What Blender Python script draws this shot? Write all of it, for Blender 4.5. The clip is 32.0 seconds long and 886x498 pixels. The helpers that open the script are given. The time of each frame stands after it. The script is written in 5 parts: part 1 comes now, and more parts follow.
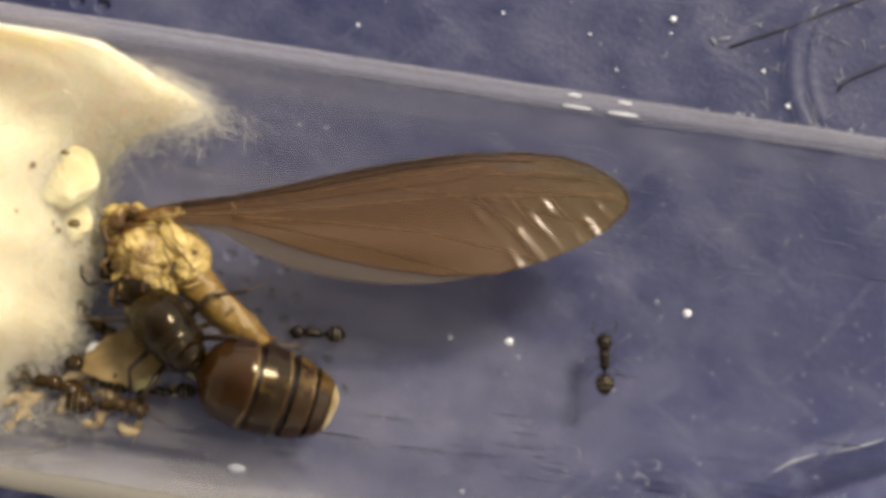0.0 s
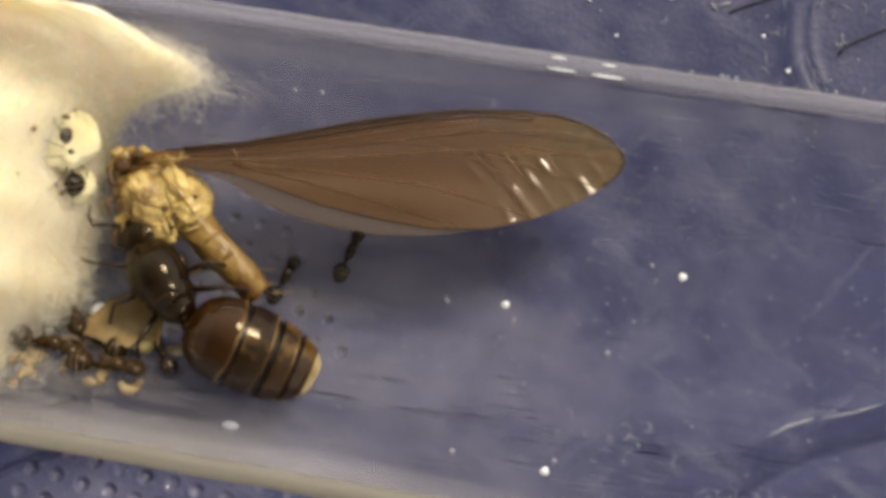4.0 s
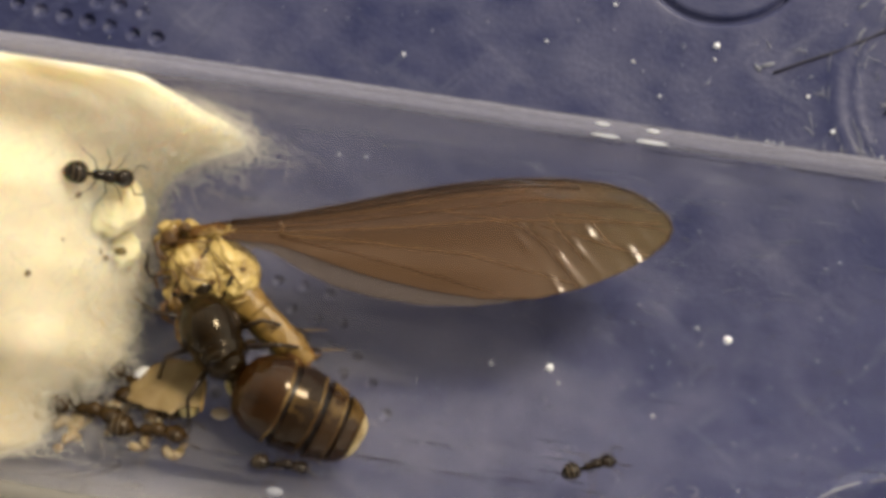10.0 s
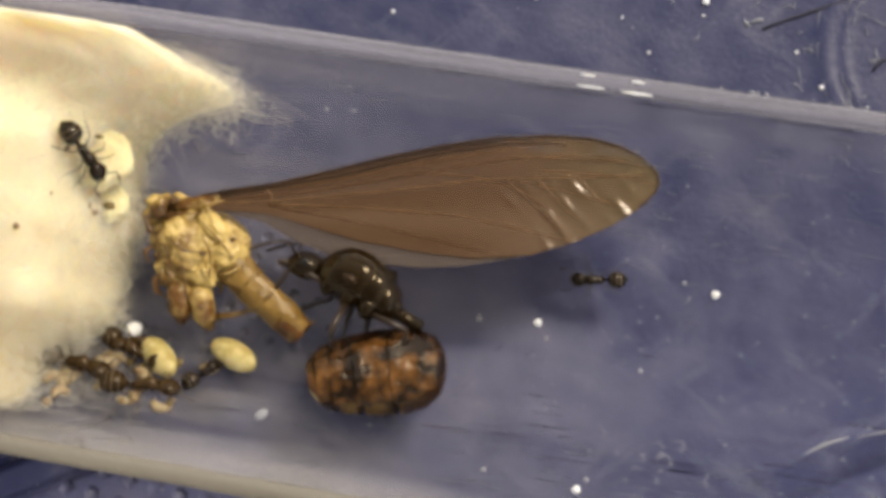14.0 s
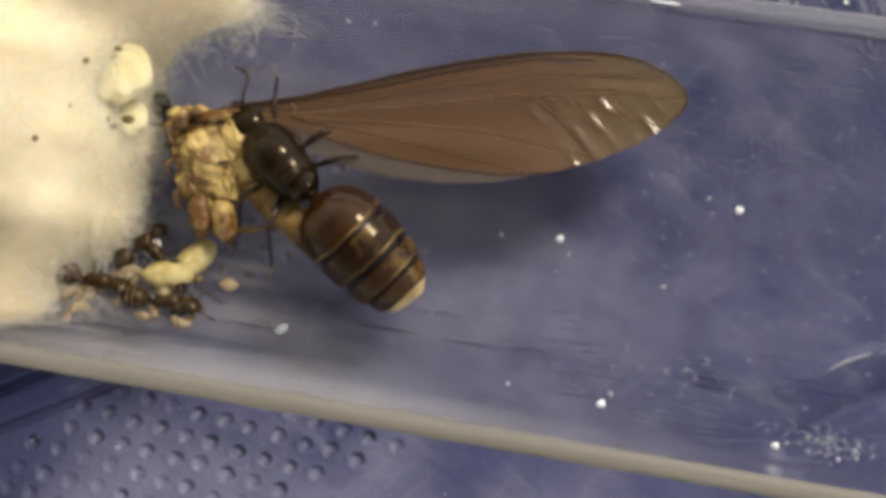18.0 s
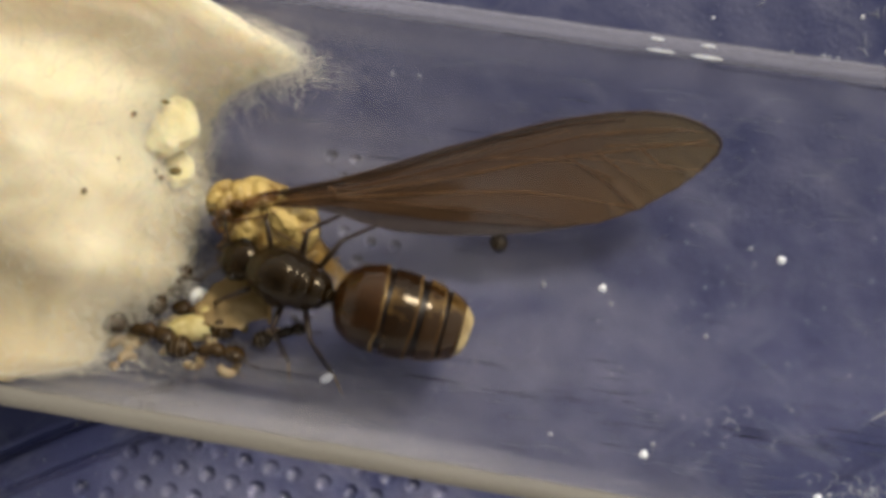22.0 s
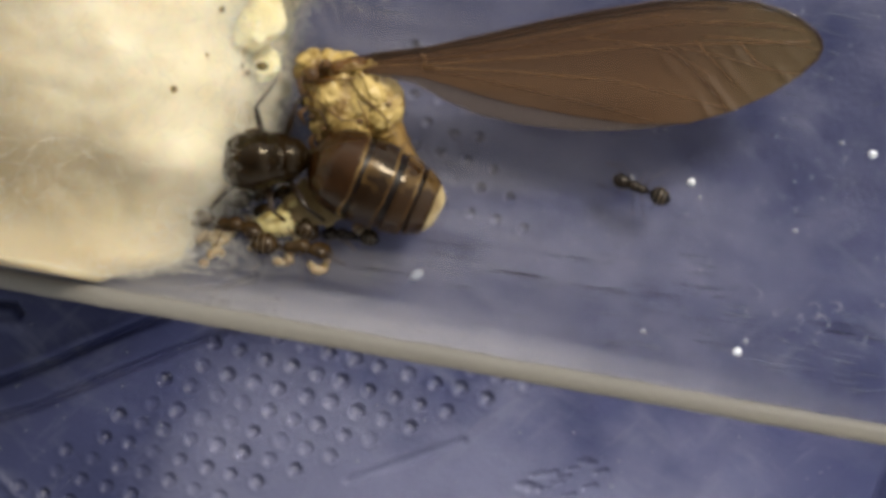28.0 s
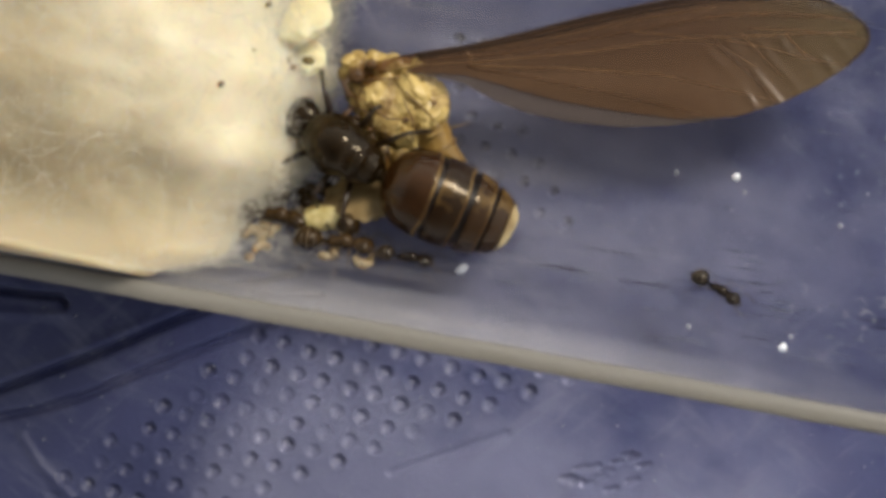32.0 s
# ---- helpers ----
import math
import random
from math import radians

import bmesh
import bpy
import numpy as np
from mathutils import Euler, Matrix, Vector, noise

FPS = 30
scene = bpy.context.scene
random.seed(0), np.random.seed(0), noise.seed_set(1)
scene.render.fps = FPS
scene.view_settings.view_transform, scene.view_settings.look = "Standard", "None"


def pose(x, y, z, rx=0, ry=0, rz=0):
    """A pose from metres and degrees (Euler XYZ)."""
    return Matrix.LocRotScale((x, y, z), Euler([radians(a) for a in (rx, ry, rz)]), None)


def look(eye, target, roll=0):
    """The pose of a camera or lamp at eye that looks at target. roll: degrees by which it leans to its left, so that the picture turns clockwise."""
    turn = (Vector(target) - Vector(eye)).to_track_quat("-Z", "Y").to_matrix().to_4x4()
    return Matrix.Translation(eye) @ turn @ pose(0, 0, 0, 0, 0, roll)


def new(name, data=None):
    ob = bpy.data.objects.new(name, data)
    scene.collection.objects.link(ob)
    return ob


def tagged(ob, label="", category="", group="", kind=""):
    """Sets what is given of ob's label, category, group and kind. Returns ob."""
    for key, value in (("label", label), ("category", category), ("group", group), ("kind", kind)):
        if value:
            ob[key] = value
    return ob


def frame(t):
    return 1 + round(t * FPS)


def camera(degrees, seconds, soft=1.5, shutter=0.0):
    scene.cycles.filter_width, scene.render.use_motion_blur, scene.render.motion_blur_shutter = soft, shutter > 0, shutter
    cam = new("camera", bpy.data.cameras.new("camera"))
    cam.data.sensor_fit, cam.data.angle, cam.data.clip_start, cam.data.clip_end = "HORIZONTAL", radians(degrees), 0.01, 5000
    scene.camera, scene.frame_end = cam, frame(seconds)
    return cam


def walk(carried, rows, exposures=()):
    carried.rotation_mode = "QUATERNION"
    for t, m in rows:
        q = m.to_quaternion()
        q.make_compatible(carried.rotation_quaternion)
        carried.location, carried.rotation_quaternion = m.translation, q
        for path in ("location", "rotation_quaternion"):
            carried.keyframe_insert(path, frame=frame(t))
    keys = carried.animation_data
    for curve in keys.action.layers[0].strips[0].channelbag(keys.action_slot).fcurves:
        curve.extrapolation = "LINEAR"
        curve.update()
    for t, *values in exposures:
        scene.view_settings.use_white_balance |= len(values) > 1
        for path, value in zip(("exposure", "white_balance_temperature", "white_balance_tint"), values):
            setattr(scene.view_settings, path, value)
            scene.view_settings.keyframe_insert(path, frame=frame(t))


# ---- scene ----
cam = camera(28.0, 32.0, soft=4.5, shutter=0.3)
MM = 0.001
# seconds, eye in millimetres, turn in degrees
PATH = [
    (0, -0.414, -3.449, 66.574, 5.650, 1.354, 9.161),
    (0.5, -0.559, -3.979, 66.522, 5.562, 1.609, 9.208),
    (1, 1.129, -3.969, 66.747, 5.452, 3.087, 9.308),
    (1.5, 2.353, -3.814, 67.013, 5.019, 3.494, 9.389),
    (2, 3.023, -4.157, 66.509, 5.174, 3.905, 9.336),
    (2.5, 2.743, -3.767, 66.391, 5.063, 4.301, 9.434),
    (3, 2.481, -3.036, 67.103, 4.561, 3.880, 9.464),
    (3.5, 3.728, -3.721, 67.079, 4.946, 4.464, 9.565),
    (5.5, 3.827, -3.224, 66.884, 5.405, 5.184, 9.720),
    (6, 3.677, -3.813, 66.568, 5.078, 5.655, 9.658),
    (6.5, 3.744, -3.987, 66.377, 5.177, 5.529, 9.671),
    (7, 3.396, -3.575, 66.502, 4.965, 5.197, 9.655),
    (7.5, 3.662, -2.694, 66.783, 5.461, 5.115, 9.689),
    (8, 3.302, -3.932, 66.710, 5.983, 5.465, 9.533),
    (8.5, 3.752, -4.047, 66.799, 6.118, 6.041, 9.577),
    (9, 3.096, -4.138, 66.830, 6.107, 5.781, 9.521),
    (9.5, 3.434, -2.847, 66.977, 6.230, 5.806, 9.632),
    (10, 3.351, -2.462, 67.093, 6.158, 5.998, 9.587),
    (10.5, 2.604, -3.153, 66.944, 6.314, 5.969, 9.572),
    (11, 4.593, -3.796, 66.709, 6.619, 6.206, 9.585),
    (11.5, 5.211, -3.668, 66.604, 6.366, 6.816, 9.642),
    (12, 5.670, -2.794, 66.482, 6.668, 7.439, 9.632),
    (12.5, 6.145, -3.127, 66.718, 7.042, 7.767, 9.617),
    (13, 4.799, -3.645, 66.674, 6.814, 7.007, 9.619),
    (13.5, 5.887, -4.164, 66.447, 6.286, 6.931, 9.653),
    (14, 4.595, -3.621, 66.943, 5.892, 6.521, 9.644),
    (14.5, 4.324, -2.758, 67.082, 5.772, 6.667, 9.655),
    (15, 3.495, -4.026, 67.092, 5.789, 5.996, 9.638),
    (15.5, 3.708, -4.906, 66.827, 5.241, 6.493, 9.694),
    (17.5, 2.485, -4.759, 66.656, 4.986, 6.064, 9.703),
    (18, 3.314, -5.470, 66.434, 4.625, 5.902, 9.612),
    (18.5, 3.164, -5.338, 66.423, 4.682, 6.299, 9.616),
    (19, 2.980, -4.216, 66.566, 4.755, 6.072, 9.558),
    (19.5, 3.146, -4.028, 66.638, 4.969, 6.013, 9.622),
    (20, 2.241, -4.378, 66.671, 4.896, 5.911, 9.661),
    (20.5, 2.796, -5.053, 66.683, 5.115, 6.237, 9.655),
    (21, 3.546, -5.400, 66.659, 4.849, 6.665, 9.678),
    (21.5, 3.518, -4.836, 66.617, 5.221, 7.224, 9.816),
    (22, 3.158, -4.292, 67.073, 5.158, 7.273, 9.720),
    (22.5, 3.034, -4.626, 66.926, 5.540, 7.918, 9.730),
    (23, 3.657, -5.147, 66.754, 5.126, 7.794, 9.737),
    (23.5, 2.894, -5.788, 66.671, 4.937, 7.587, 9.838),
    (24, 1.977, -5.037, 66.991, 5.241, 7.580, 9.903),
    (24.5, 3.003, -5.353, 67.031, 5.557, 8.035, 9.906),
    (25, 2.107, -5.774, 66.896, 4.934, 8.105, 9.821),
    (25.5, 2.288, -6.790, 66.729, 4.809, 8.192, 9.841),
    (27.5, -1.786, -2.363, 67.430, -0.418, 6.662, 9.557),
    (28, -1.141, -2.510, 67.313, -0.412, 6.677, 9.533),
    (28.5, -1.545, -2.062, 67.234, -0.177, 6.530, 9.686),
    (29, -0.888, -1.084, 67.422, -0.407, 6.344, 9.728),
    (29.5, -1.615, -1.567, 67.337, -0.495, 6.243, 9.725),
    (30, -1.519, -2.186, 67.490, -0.937, 6.080, 9.602),
    (30.5, -1.603, -2.192, 67.480, -1.169, 6.127, 9.612),
    (31, -1.817, -1.642, 67.314, -0.957, 6.636, 9.602),
    (31.5, -1.797, -1.556, 67.671, -0.812, 6.508, 9.644),
    (32, -2.108, -1.972, 67.518, -1.191, 7.346, 9.679),
]
walk(cam, [(t, pose(x * MM, y * MM, z * MM, rx, ry, rz)) for t, x, y, z, rx, ry, rz in PATH],
     exposures=[(t, stops, 6750 if t < 16 else 6400 if t < 26 else 6080, 10) for t, stops in (
         (0, 0.35), (1, 0.23), (2, 0.44), (3.5, 0.29), (6, 0.22), (8, 0.28), (9, 0.19), (12, 0.20), (13, 0.17), (14, 0.31), (15.5, 0.18), (18, 0.17), (22, 0.01), (23, 0.03), (24, 0.10), (25.5, -0.11), (28, 0.14), (29, 0.04), (30, 0.18), (31, 0.27), (32, 0.12))])

# ---- light: two warm lamps over the bench, dim room all round ----
world = bpy.data.worlds.new("room")
scene.world = world
world.use_nodes = True
back = world.node_tree.nodes["Background"]
back.inputs["Color"].default_value = (1.0, 0.97, 0.925, 1)
where, slope, lift = (world.node_tree.nodes.new(k) for k in ("ShaderNodeTexCoord", "ShaderNodeVectorMath", "ShaderNodeMath"))
# added ambient gradient: brightest low down and towards the lamps, dim overhead
slope.operation, lift.operation = "DOT_PRODUCT", "ADD"
slope.inputs[1].default_value = (0.22, 0.56, -1.06)
lift.inputs[1].default_value = 1.34
world.node_tree.links.new(where.outputs["Generated"], slope.inputs[0])
world.node_tree.links.new(slope.outputs["Value"], lift.inputs[0])
world.node_tree.links.new(lift.outputs[0], back.inputs["Strength"])


def lamp(name, eye, watts, size):
    data = bpy.data.lights.new(name, "AREA")
    data.shape, data.size, data.energy = "DISK", size, watts
    data.color = (1.0, 0.87, 0.68)
    ob = new(name, data)
    ob.matrix_world = look(eye, (-0.006, 0, 0.003))
    return ob


lamp("lamp_bulb", (0.165, 0.200, 0.270), 0.57, 0.066)
lamp("lamp_bulb", (0.122, 0.230, 0.270), 0.57, 0.066)

# ---- materials ----


def material(name, colours, rough=0.5, scale=1500.0, bump=0.0, bump_scale=None, coat=0.0, subsurface=0.0,
             transmission=0.0, ior=1.45, clear=0.0, stretch=(1, 1, 1), detail=6.0, mix=(0.35, 0.65), shine=0.5, tint=(1, 1, 1)):
    """Noise between two colours at two scales, with a fine relief. clear: the share of light that goes straight through."""
    m = bpy.data.materials.new(name)
    m.use_nodes = True
    n, link = m.node_tree.nodes, m.node_tree.links
    p = n["Principled BSDF"]
    p.inputs["Roughness"].default_value = rough
    p.inputs["Coat Weight"].default_value = coat
    p.inputs["Coat Roughness"].default_value = 0.12
    p.inputs["Transmission Weight"].default_value = transmission
    p.inputs["IOR"].default_value = ior
    p.inputs["Specular IOR Level"].default_value = shine
    p.inputs["Specular Tint"].default_value = (*tint, 1)
    p.inputs["Subsurface Weight"].default_value = subsurface
    p.inputs["Subsurface Radius"].default_value = (0.0010, 0.0007, 0.0004)
    p.inputs["Subsurface Scale"].default_value = 1.0
    where = n.new("ShaderNodeTexCoord")
    grow = n.new("ShaderNodeMapping")
    grow.inputs["Scale"].default_value = stretch
    link.new(where.outputs["Object"], grow.inputs["Vector"])
    big, fine = n.new("ShaderNodeTexNoise"), n.new("ShaderNodeTexNoise")
    big.inputs["Scale"].default_value, fine.inputs["Scale"].default_value = scale * 0.22, scale
    for tex in (big, fine):
        tex.inputs["Detail"].default_value = detail
        link.new(grow.outputs["Vector"], tex.inputs["Vector"])
    add = n.new("ShaderNodeMath")
    add.operation = "ADD"
    link.new(big.outputs["Fac"], add.inputs[0])
    link.new(fine.outputs["Fac"], add.inputs[1])
    half = n.new("ShaderNodeMath")
    half.operation = "MULTIPLY"
    half.inputs[1].default_value = 0.5
    link.new(add.outputs[0], half.inputs[0])
    ramp = n.new("ShaderNodeValToRGB")
    ramp.color_ramp.elements[0].position, ramp.color_ramp.elements[1].position = mix
    ramp.color_ramp.elements[0].color, ramp.color_ramp.elements[1].color = (*colours[0], 1), (*colours[1], 1)
    link.new(half.outputs[0], ramp.inputs["Fac"])
    link.new(ramp.outputs["Color"], p.inputs["Base Color"])
    if bump:
        relief, grain = n.new("ShaderNodeBump"), n.new("ShaderNodeTexNoise")
        grain.inputs["Scale"].default_value, grain.inputs["Detail"].default_value = bump_scale or scale * 3, 5
        link.new(grow.outputs["Vector"], grain.inputs["Vector"])
        link.new(grain.outputs["Fac"], relief.inputs["Height"])
        relief.inputs["Strength"].default_value, relief.inputs["Distance"].default_value = 1.0, bump * MM
        link.new(relief.outputs["Normal"], p.inputs["Normal"])
    if clear:
        thin, share = n.new("ShaderNodeBsdfTransparent"), n.new("ShaderNodeMixShader")
        link.new(ramp.outputs["Color"], thin.inputs["Color"])
        thin.inputs["Color"].default_value = (1, 1, 1, 1)
        share.inputs["Fac"].default_value = clear
        link.new(p.outputs["BSDF"], share.inputs[1])
        link.new(thin.outputs["BSDF"], share.inputs[2])
        link.new(share.outputs["Shader"], n["Material Output"].inputs["Surface"])
    return m


def hazed(m, amount):
    """A thin uneven pale film of dust in streaks along x, strongest towards the cotton."""
    n, link = m.node_tree.nodes, m.node_tree.links
    out = n["Material Output"].inputs["Surface"]
    old = out.links[0].from_socket
    film, share = n.new("ShaderNodeBsdfDiffuse"), n.new("ShaderNodeMixShader")
    film.inputs["Color"].default_value = (0.50, 0.48, 0.50, 1)
    where, grow, tex, ramp = n.new("ShaderNodeTexCoord"), n.new("ShaderNodeMapping"), n.new("ShaderNodeTexNoise"), n.new("ShaderNodeMapRange")
    grow.inputs["Scale"].default_value = (0.10, 1, 1)
    tex.inputs["Scale"].default_value, tex.inputs["Detail"].default_value, tex.inputs["Roughness"].default_value = 900, 8, 0.62
    ramp.inputs["From Min"].default_value, ramp.inputs["From Max"].default_value = 0.38, 0.72
    ramp.inputs["To Min"].default_value, ramp.inputs["To Max"].default_value = amount * 0.25, amount * 1.6
    link.new(where.outputs["Object"], grow.inputs["Vector"])
    link.new(grow.outputs["Vector"], tex.inputs["Vector"])
    link.new(tex.outputs["Fac"], ramp.inputs["Value"])
    split, along_x, full = n.new("ShaderNodeSeparateXYZ"), n.new("ShaderNodeMapRange"), n.new("ShaderNodeMath")
    link.new(where.outputs["Object"], split.inputs["Vector"])
    link.new(split.outputs["X"], along_x.inputs["Value"])
    along_x.interpolation_type = "SMOOTHSTEP"
    along_x.inputs["From Min"].default_value, along_x.inputs["From Max"].default_value = -0.014, 0.006
    along_x.inputs["To Min"].default_value, along_x.inputs["To Max"].default_value = 3.6, 0.15
    full.operation = "MULTIPLY"
    link.new(ramp.outputs["Result"], full.inputs[0])
    link.new(along_x.outputs["Result"], full.inputs[1])
    link.new(full.outputs[0], share.inputs["Fac"])
    link.new(old, share.inputs[1])
    link.new(film.outputs["BSDF"], share.inputs[2])
    link.new(share.outputs["Shader"], out)


def filmy(m, colour):
    """Light that goes through the film takes this one tint."""
    thin = m.node_tree.nodes["Transparent BSDF"].inputs["Color"]
    m.node_tree.links.remove(thin.links[0])
    thin.default_value = (*colour, 1)


def pigmented(m):
    """The wing's pigment: a dark streak behind its leading edge, a greyer, clearer tip."""
    n, link = m.node_tree.nodes, m.node_tree.links
    p = n["Principled BSDF"]
    old = p.inputs["Base Color"].links[0].from_socket
    where, split = n.new("ShaderNodeTexCoord"), n.new("ShaderNodeSeparateXYZ")
    link.new(where.outputs["Object"], split.inputs["Vector"])

    def ranged(socket, a, b):
        r = n.new("ShaderNodeMapRange")
        r.interpolation_type = "SMOOTHSTEP"
        r.inputs["From Min"].default_value, r.inputs["From Max"].default_value = a, b
        link.new(socket, r.inputs["Value"])
        return r.outputs["Result"]

    slope = n.new("ShaderNodeMath")
    slope.operation = "MULTIPLY_ADD"
    slope.inputs[1].default_value = -0.118
    link.new(split.outputs["X"], slope.inputs[0])
    link.new(split.outputs["Y"], slope.inputs[2])
    for fac, colour, most in ((ranged(slope.outputs[0], 0.00002, 0.00045), (0.017, 0.008, 0.004, 1), 0.95), (ranged(split.outputs["X"], 0.0105, 0.0165), (0.098, 0.074, 0.036, 1), 0.75)):
        scale, mixer = n.new("ShaderNodeMath"), n.new("ShaderNodeMix")
        scale.operation = "MULTIPLY"
        scale.inputs[1].default_value = most
        link.new(fac, scale.inputs[0])
        mixer.data_type = "RGBA"
        link.new(scale.outputs[0], mixer.inputs[0])
        link.new(old, mixer.inputs[6])
        mixer.inputs[7].default_value = colour
        old = mixer.outputs[2]
    link.new(old, p.inputs["Base Color"])


BLUE = material("blue_plastic", ((0.021, 0.027, 0.084), (0.080, 0.084, 0.150)), 0.40, 600, 0.025, 5000, mix=(0.36, 0.68), shine=0.35, detail=9.0)
TUBE = material("clear_plastic", ((0.86, 0.865, 0.88), (0.94, 0.945, 0.955)), 0.0, 900, transmission=1.0, ior=1.03, stretch=(0.15, 1, 1), shine=0.2)
hazed(TUBE, 0.035)
# the wall's bright edge painted in; the lower rim's cream imitates reflected cotton
RIM = material("bright_edge_rim", ((0.30, 0.31, 0.39), (0.60, 0.60, 0.69)), 0.14, 2600, 0.08, 1800, clear=0.75, stretch=(0.02, 1, 1), mix=(0.40, 0.62))
RIM_LOW = material("cream_rim", ((0.40, 0.38, 0.34), (0.68, 0.65, 0.58)), 0.30, 1500, 0.05, 1800, clear=0.71, stretch=(0.02, 1, 1), mix=(0.30, 0.75))
# edge-on haze of the side walls as colour, lighter and warmer on the lower one
EDGE_VEIL = material("edge_veil", ((0.22, 0.205, 0.245), (0.40, 0.375, 0.40)), 0.35, 2200, stretch=(0.03, 1, 1), clear=0.5)
EDGE_VEIL_LOW = material("edge_veil_low", ((0.34, 0.32, 0.29), (0.54, 0.505, 0.455)), 0.35, 2200, stretch=(0.03, 1, 1), clear=0.5)
COTTON = material("cotton", ((0.68, 0.605, 0.41), (0.86, 0.80, 0.62)), 1.0, 260, 0.03, 3000, subsurface=0.8, stretch=(1, 1, 1))
FIBRE = material("cotton_fibre", ((0.90, 0.87, 0.78), (0.96, 0.95, 0.90)), 0.8, 900, clear=0.55)
LUMP = material("yellow_food", ((0.70, 0.61, 0.34), (0.86, 0.79, 0.54)), 0.85, 900, 0.10, 3000, subsurface=0.6)
SHELL = material("queen_shell", ((0.0035, 0.0017, 0.0005), (0.018, 0.0094, 0.0024)), 0.11, 1800, 0.002, 9000, shine=0.33, tint=(1.0, 0.88, 0.68))
TERGITE = material("gaster_plate", ((0.008, 0.0030, 0.0007), (0.044, 0.0170, 0.0040)), 0.14, 900, 0.002, 9000, shine=0.42, stretch=(0.5, 1, 1), tint=(1.0, 0.88, 0.70))
AMBER = material("gaster_plate_amber", ((0.012, 0.0048, 0.0011), (0.190, 0.110, 0.030)), 0.15, 760, 0.003, 9000, shine=0.40, mix=(0.47, 0.62), stretch=(0.8, 1, 1), tint=(1.0, 0.88, 0.70))
GOLD = material("gaster_plate_gold", ((0.022, 0.009, 0.002), (0.34, 0.21, 0.062)), 0.16, 620, 0.003, 9000, shine=0.42, mix=(0.44, 0.62), stretch=(0.8, 1, 1), tint=(1.0, 0.88, 0.70))
MEMBRANE = material("gaster_membrane", ((0.003, 0.0012, 0.0005), (0.034, 0.015, 0.004)), 0.35, 1200, 0.01, mix=(0.42, 0.66), shine=0.25)
MARGIN = material("gaster_margin", ((0.050, 0.024, 0.006), (0.40, 0.265, 0.095)), 0.22, 620, 0.006, mix=(0.44, 0.64), shine=0.4, tint=(1.0, 0.9, 0.7))
TIP = material("gaster_tip", ((0.12, 0.06, 0.018), (0.70, 0.56, 0.28)), 0.22, 900, 0.006, mix=(0.36, 0.58), shine=0.5)
BELLY = material("gaster_belly", ((0.008, 0.003, 0.0008), (0.27, 0.118, 0.030)), 0.15, 1300, 0.26, 1500, mix=(0.45, 0.68), shine=0.45, tint=(1.0, 0.93, 0.82))
LIMB = material("ant_limb", ((0.008, 0.0045, 0.0022), (0.030, 0.016, 0.007)), 0.30, 3000, 0.004)
FOOT = material("ant_foot", ((0.10, 0.062, 0.026), (0.24, 0.16, 0.075)), 0.45, 3000, 0.004)
WORKER = material("worker_shell", ((0.004, 0.0026, 0.0018), (0.020, 0.0125, 0.0075)), 0.24, 4000, 0.002, 12000, shine=0.32, tint=(1.0, 0.95, 0.88))
BROWN = material("brown_worker_shell", ((0.011, 0.006, 0.0022), (0.060, 0.034, 0.012)), 0.20, 3000, 0.002, 12000, shine=0.32, tint=(1.0, 0.93, 0.82))
WORKER_GASTER = material("worker_gaster", ((0.005, 0.0034, 0.0022), (0.024, 0.016, 0.010)), 0.24, 4000, 0.002, 12000, shine=0.4, tint=(1.0, 0.95, 0.88))
WORKER_BAND = material("worker_band", ((0.05, 0.032, 0.014), (0.11, 0.075, 0.035)), 0.4, 4000)
EYE = material("ant_eye", ((0.006, 0.005, 0.004), (0.012, 0.010, 0.008)), 0.2, 5000)
PREY = material("prey_cuticle", ((0.13, 0.056, 0.009), (0.60, 0.44, 0.15)), 0.24, 1300, 0.18, 2600, mix=(0.435, 0.585), shine=0.75)
PREY_DARK = material("prey_dark_spot", ((0.05, 0.024, 0.007), (0.17, 0.085, 0.024)), 0.4, 3000, 0.02)
STUB = material("prey_abdomen", ((0.065, 0.032, 0.006), (0.27, 0.165, 0.042)), 0.30, 1300, 0.09, 3000, mix=(0.38, 0.64), subsurface=0.15)
STUB_DARK = material("prey_chewed_end", ((0.045, 0.017, 0.004), (0.22, 0.095, 0.024)), 0.3, 1500, 0.06, 3500, mix=(0.40, 0.62))
WING = material("brown_wing", ((0.070, 0.0365, 0.0185), (0.134, 0.077, 0.040)), 0.15, 420, 0.006, 3000, clear=0.28, stretch=(0.12, 1, 1), ior=1.5, shine=0.65, mix=(0.34, 0.66))
filmy(WING, (0.85, 0.66, 0.48))
pigmented(WING)
HINDWING = material("pale_hindwing", ((0.085, 0.066, 0.060), (0.13, 0.105, 0.092)), 0.25, 500, 0.006, 3000, clear=0.45, stretch=(0.12, 1, 1))
filmy(HINDWING, (0.80, 0.74, 0.70))
VEIN = material("wing_vein", ((0.022, 0.011, 0.005), (0.050, 0.025, 0.010)), 0.35, 2000)
VEIN_PALE = material("wing_vein_pale", ((0.11, 0.056, 0.022), (0.17, 0.095, 0.040)), 0.3, 2000)
VEIN_SOFT = material("wing_vein_soft", ((0.070, 0.034, 0.013), (0.105, 0.053, 0.021)), 0.3, 2000)
COCOON = material("cocoon_silk", ((0.40, 0.32, 0.11), (0.62, 0.54, 0.27)), 0.5, 2600, 0.03, 6000, subsurface=0.3, mix=(0.40, 0.60))
LARVA = material("larva_skin", ((0.34, 0.24, 0.13), (0.60, 0.50, 0.34)), 0.3, 3000, 0.01, subsurface=0.5, clear=0.35)
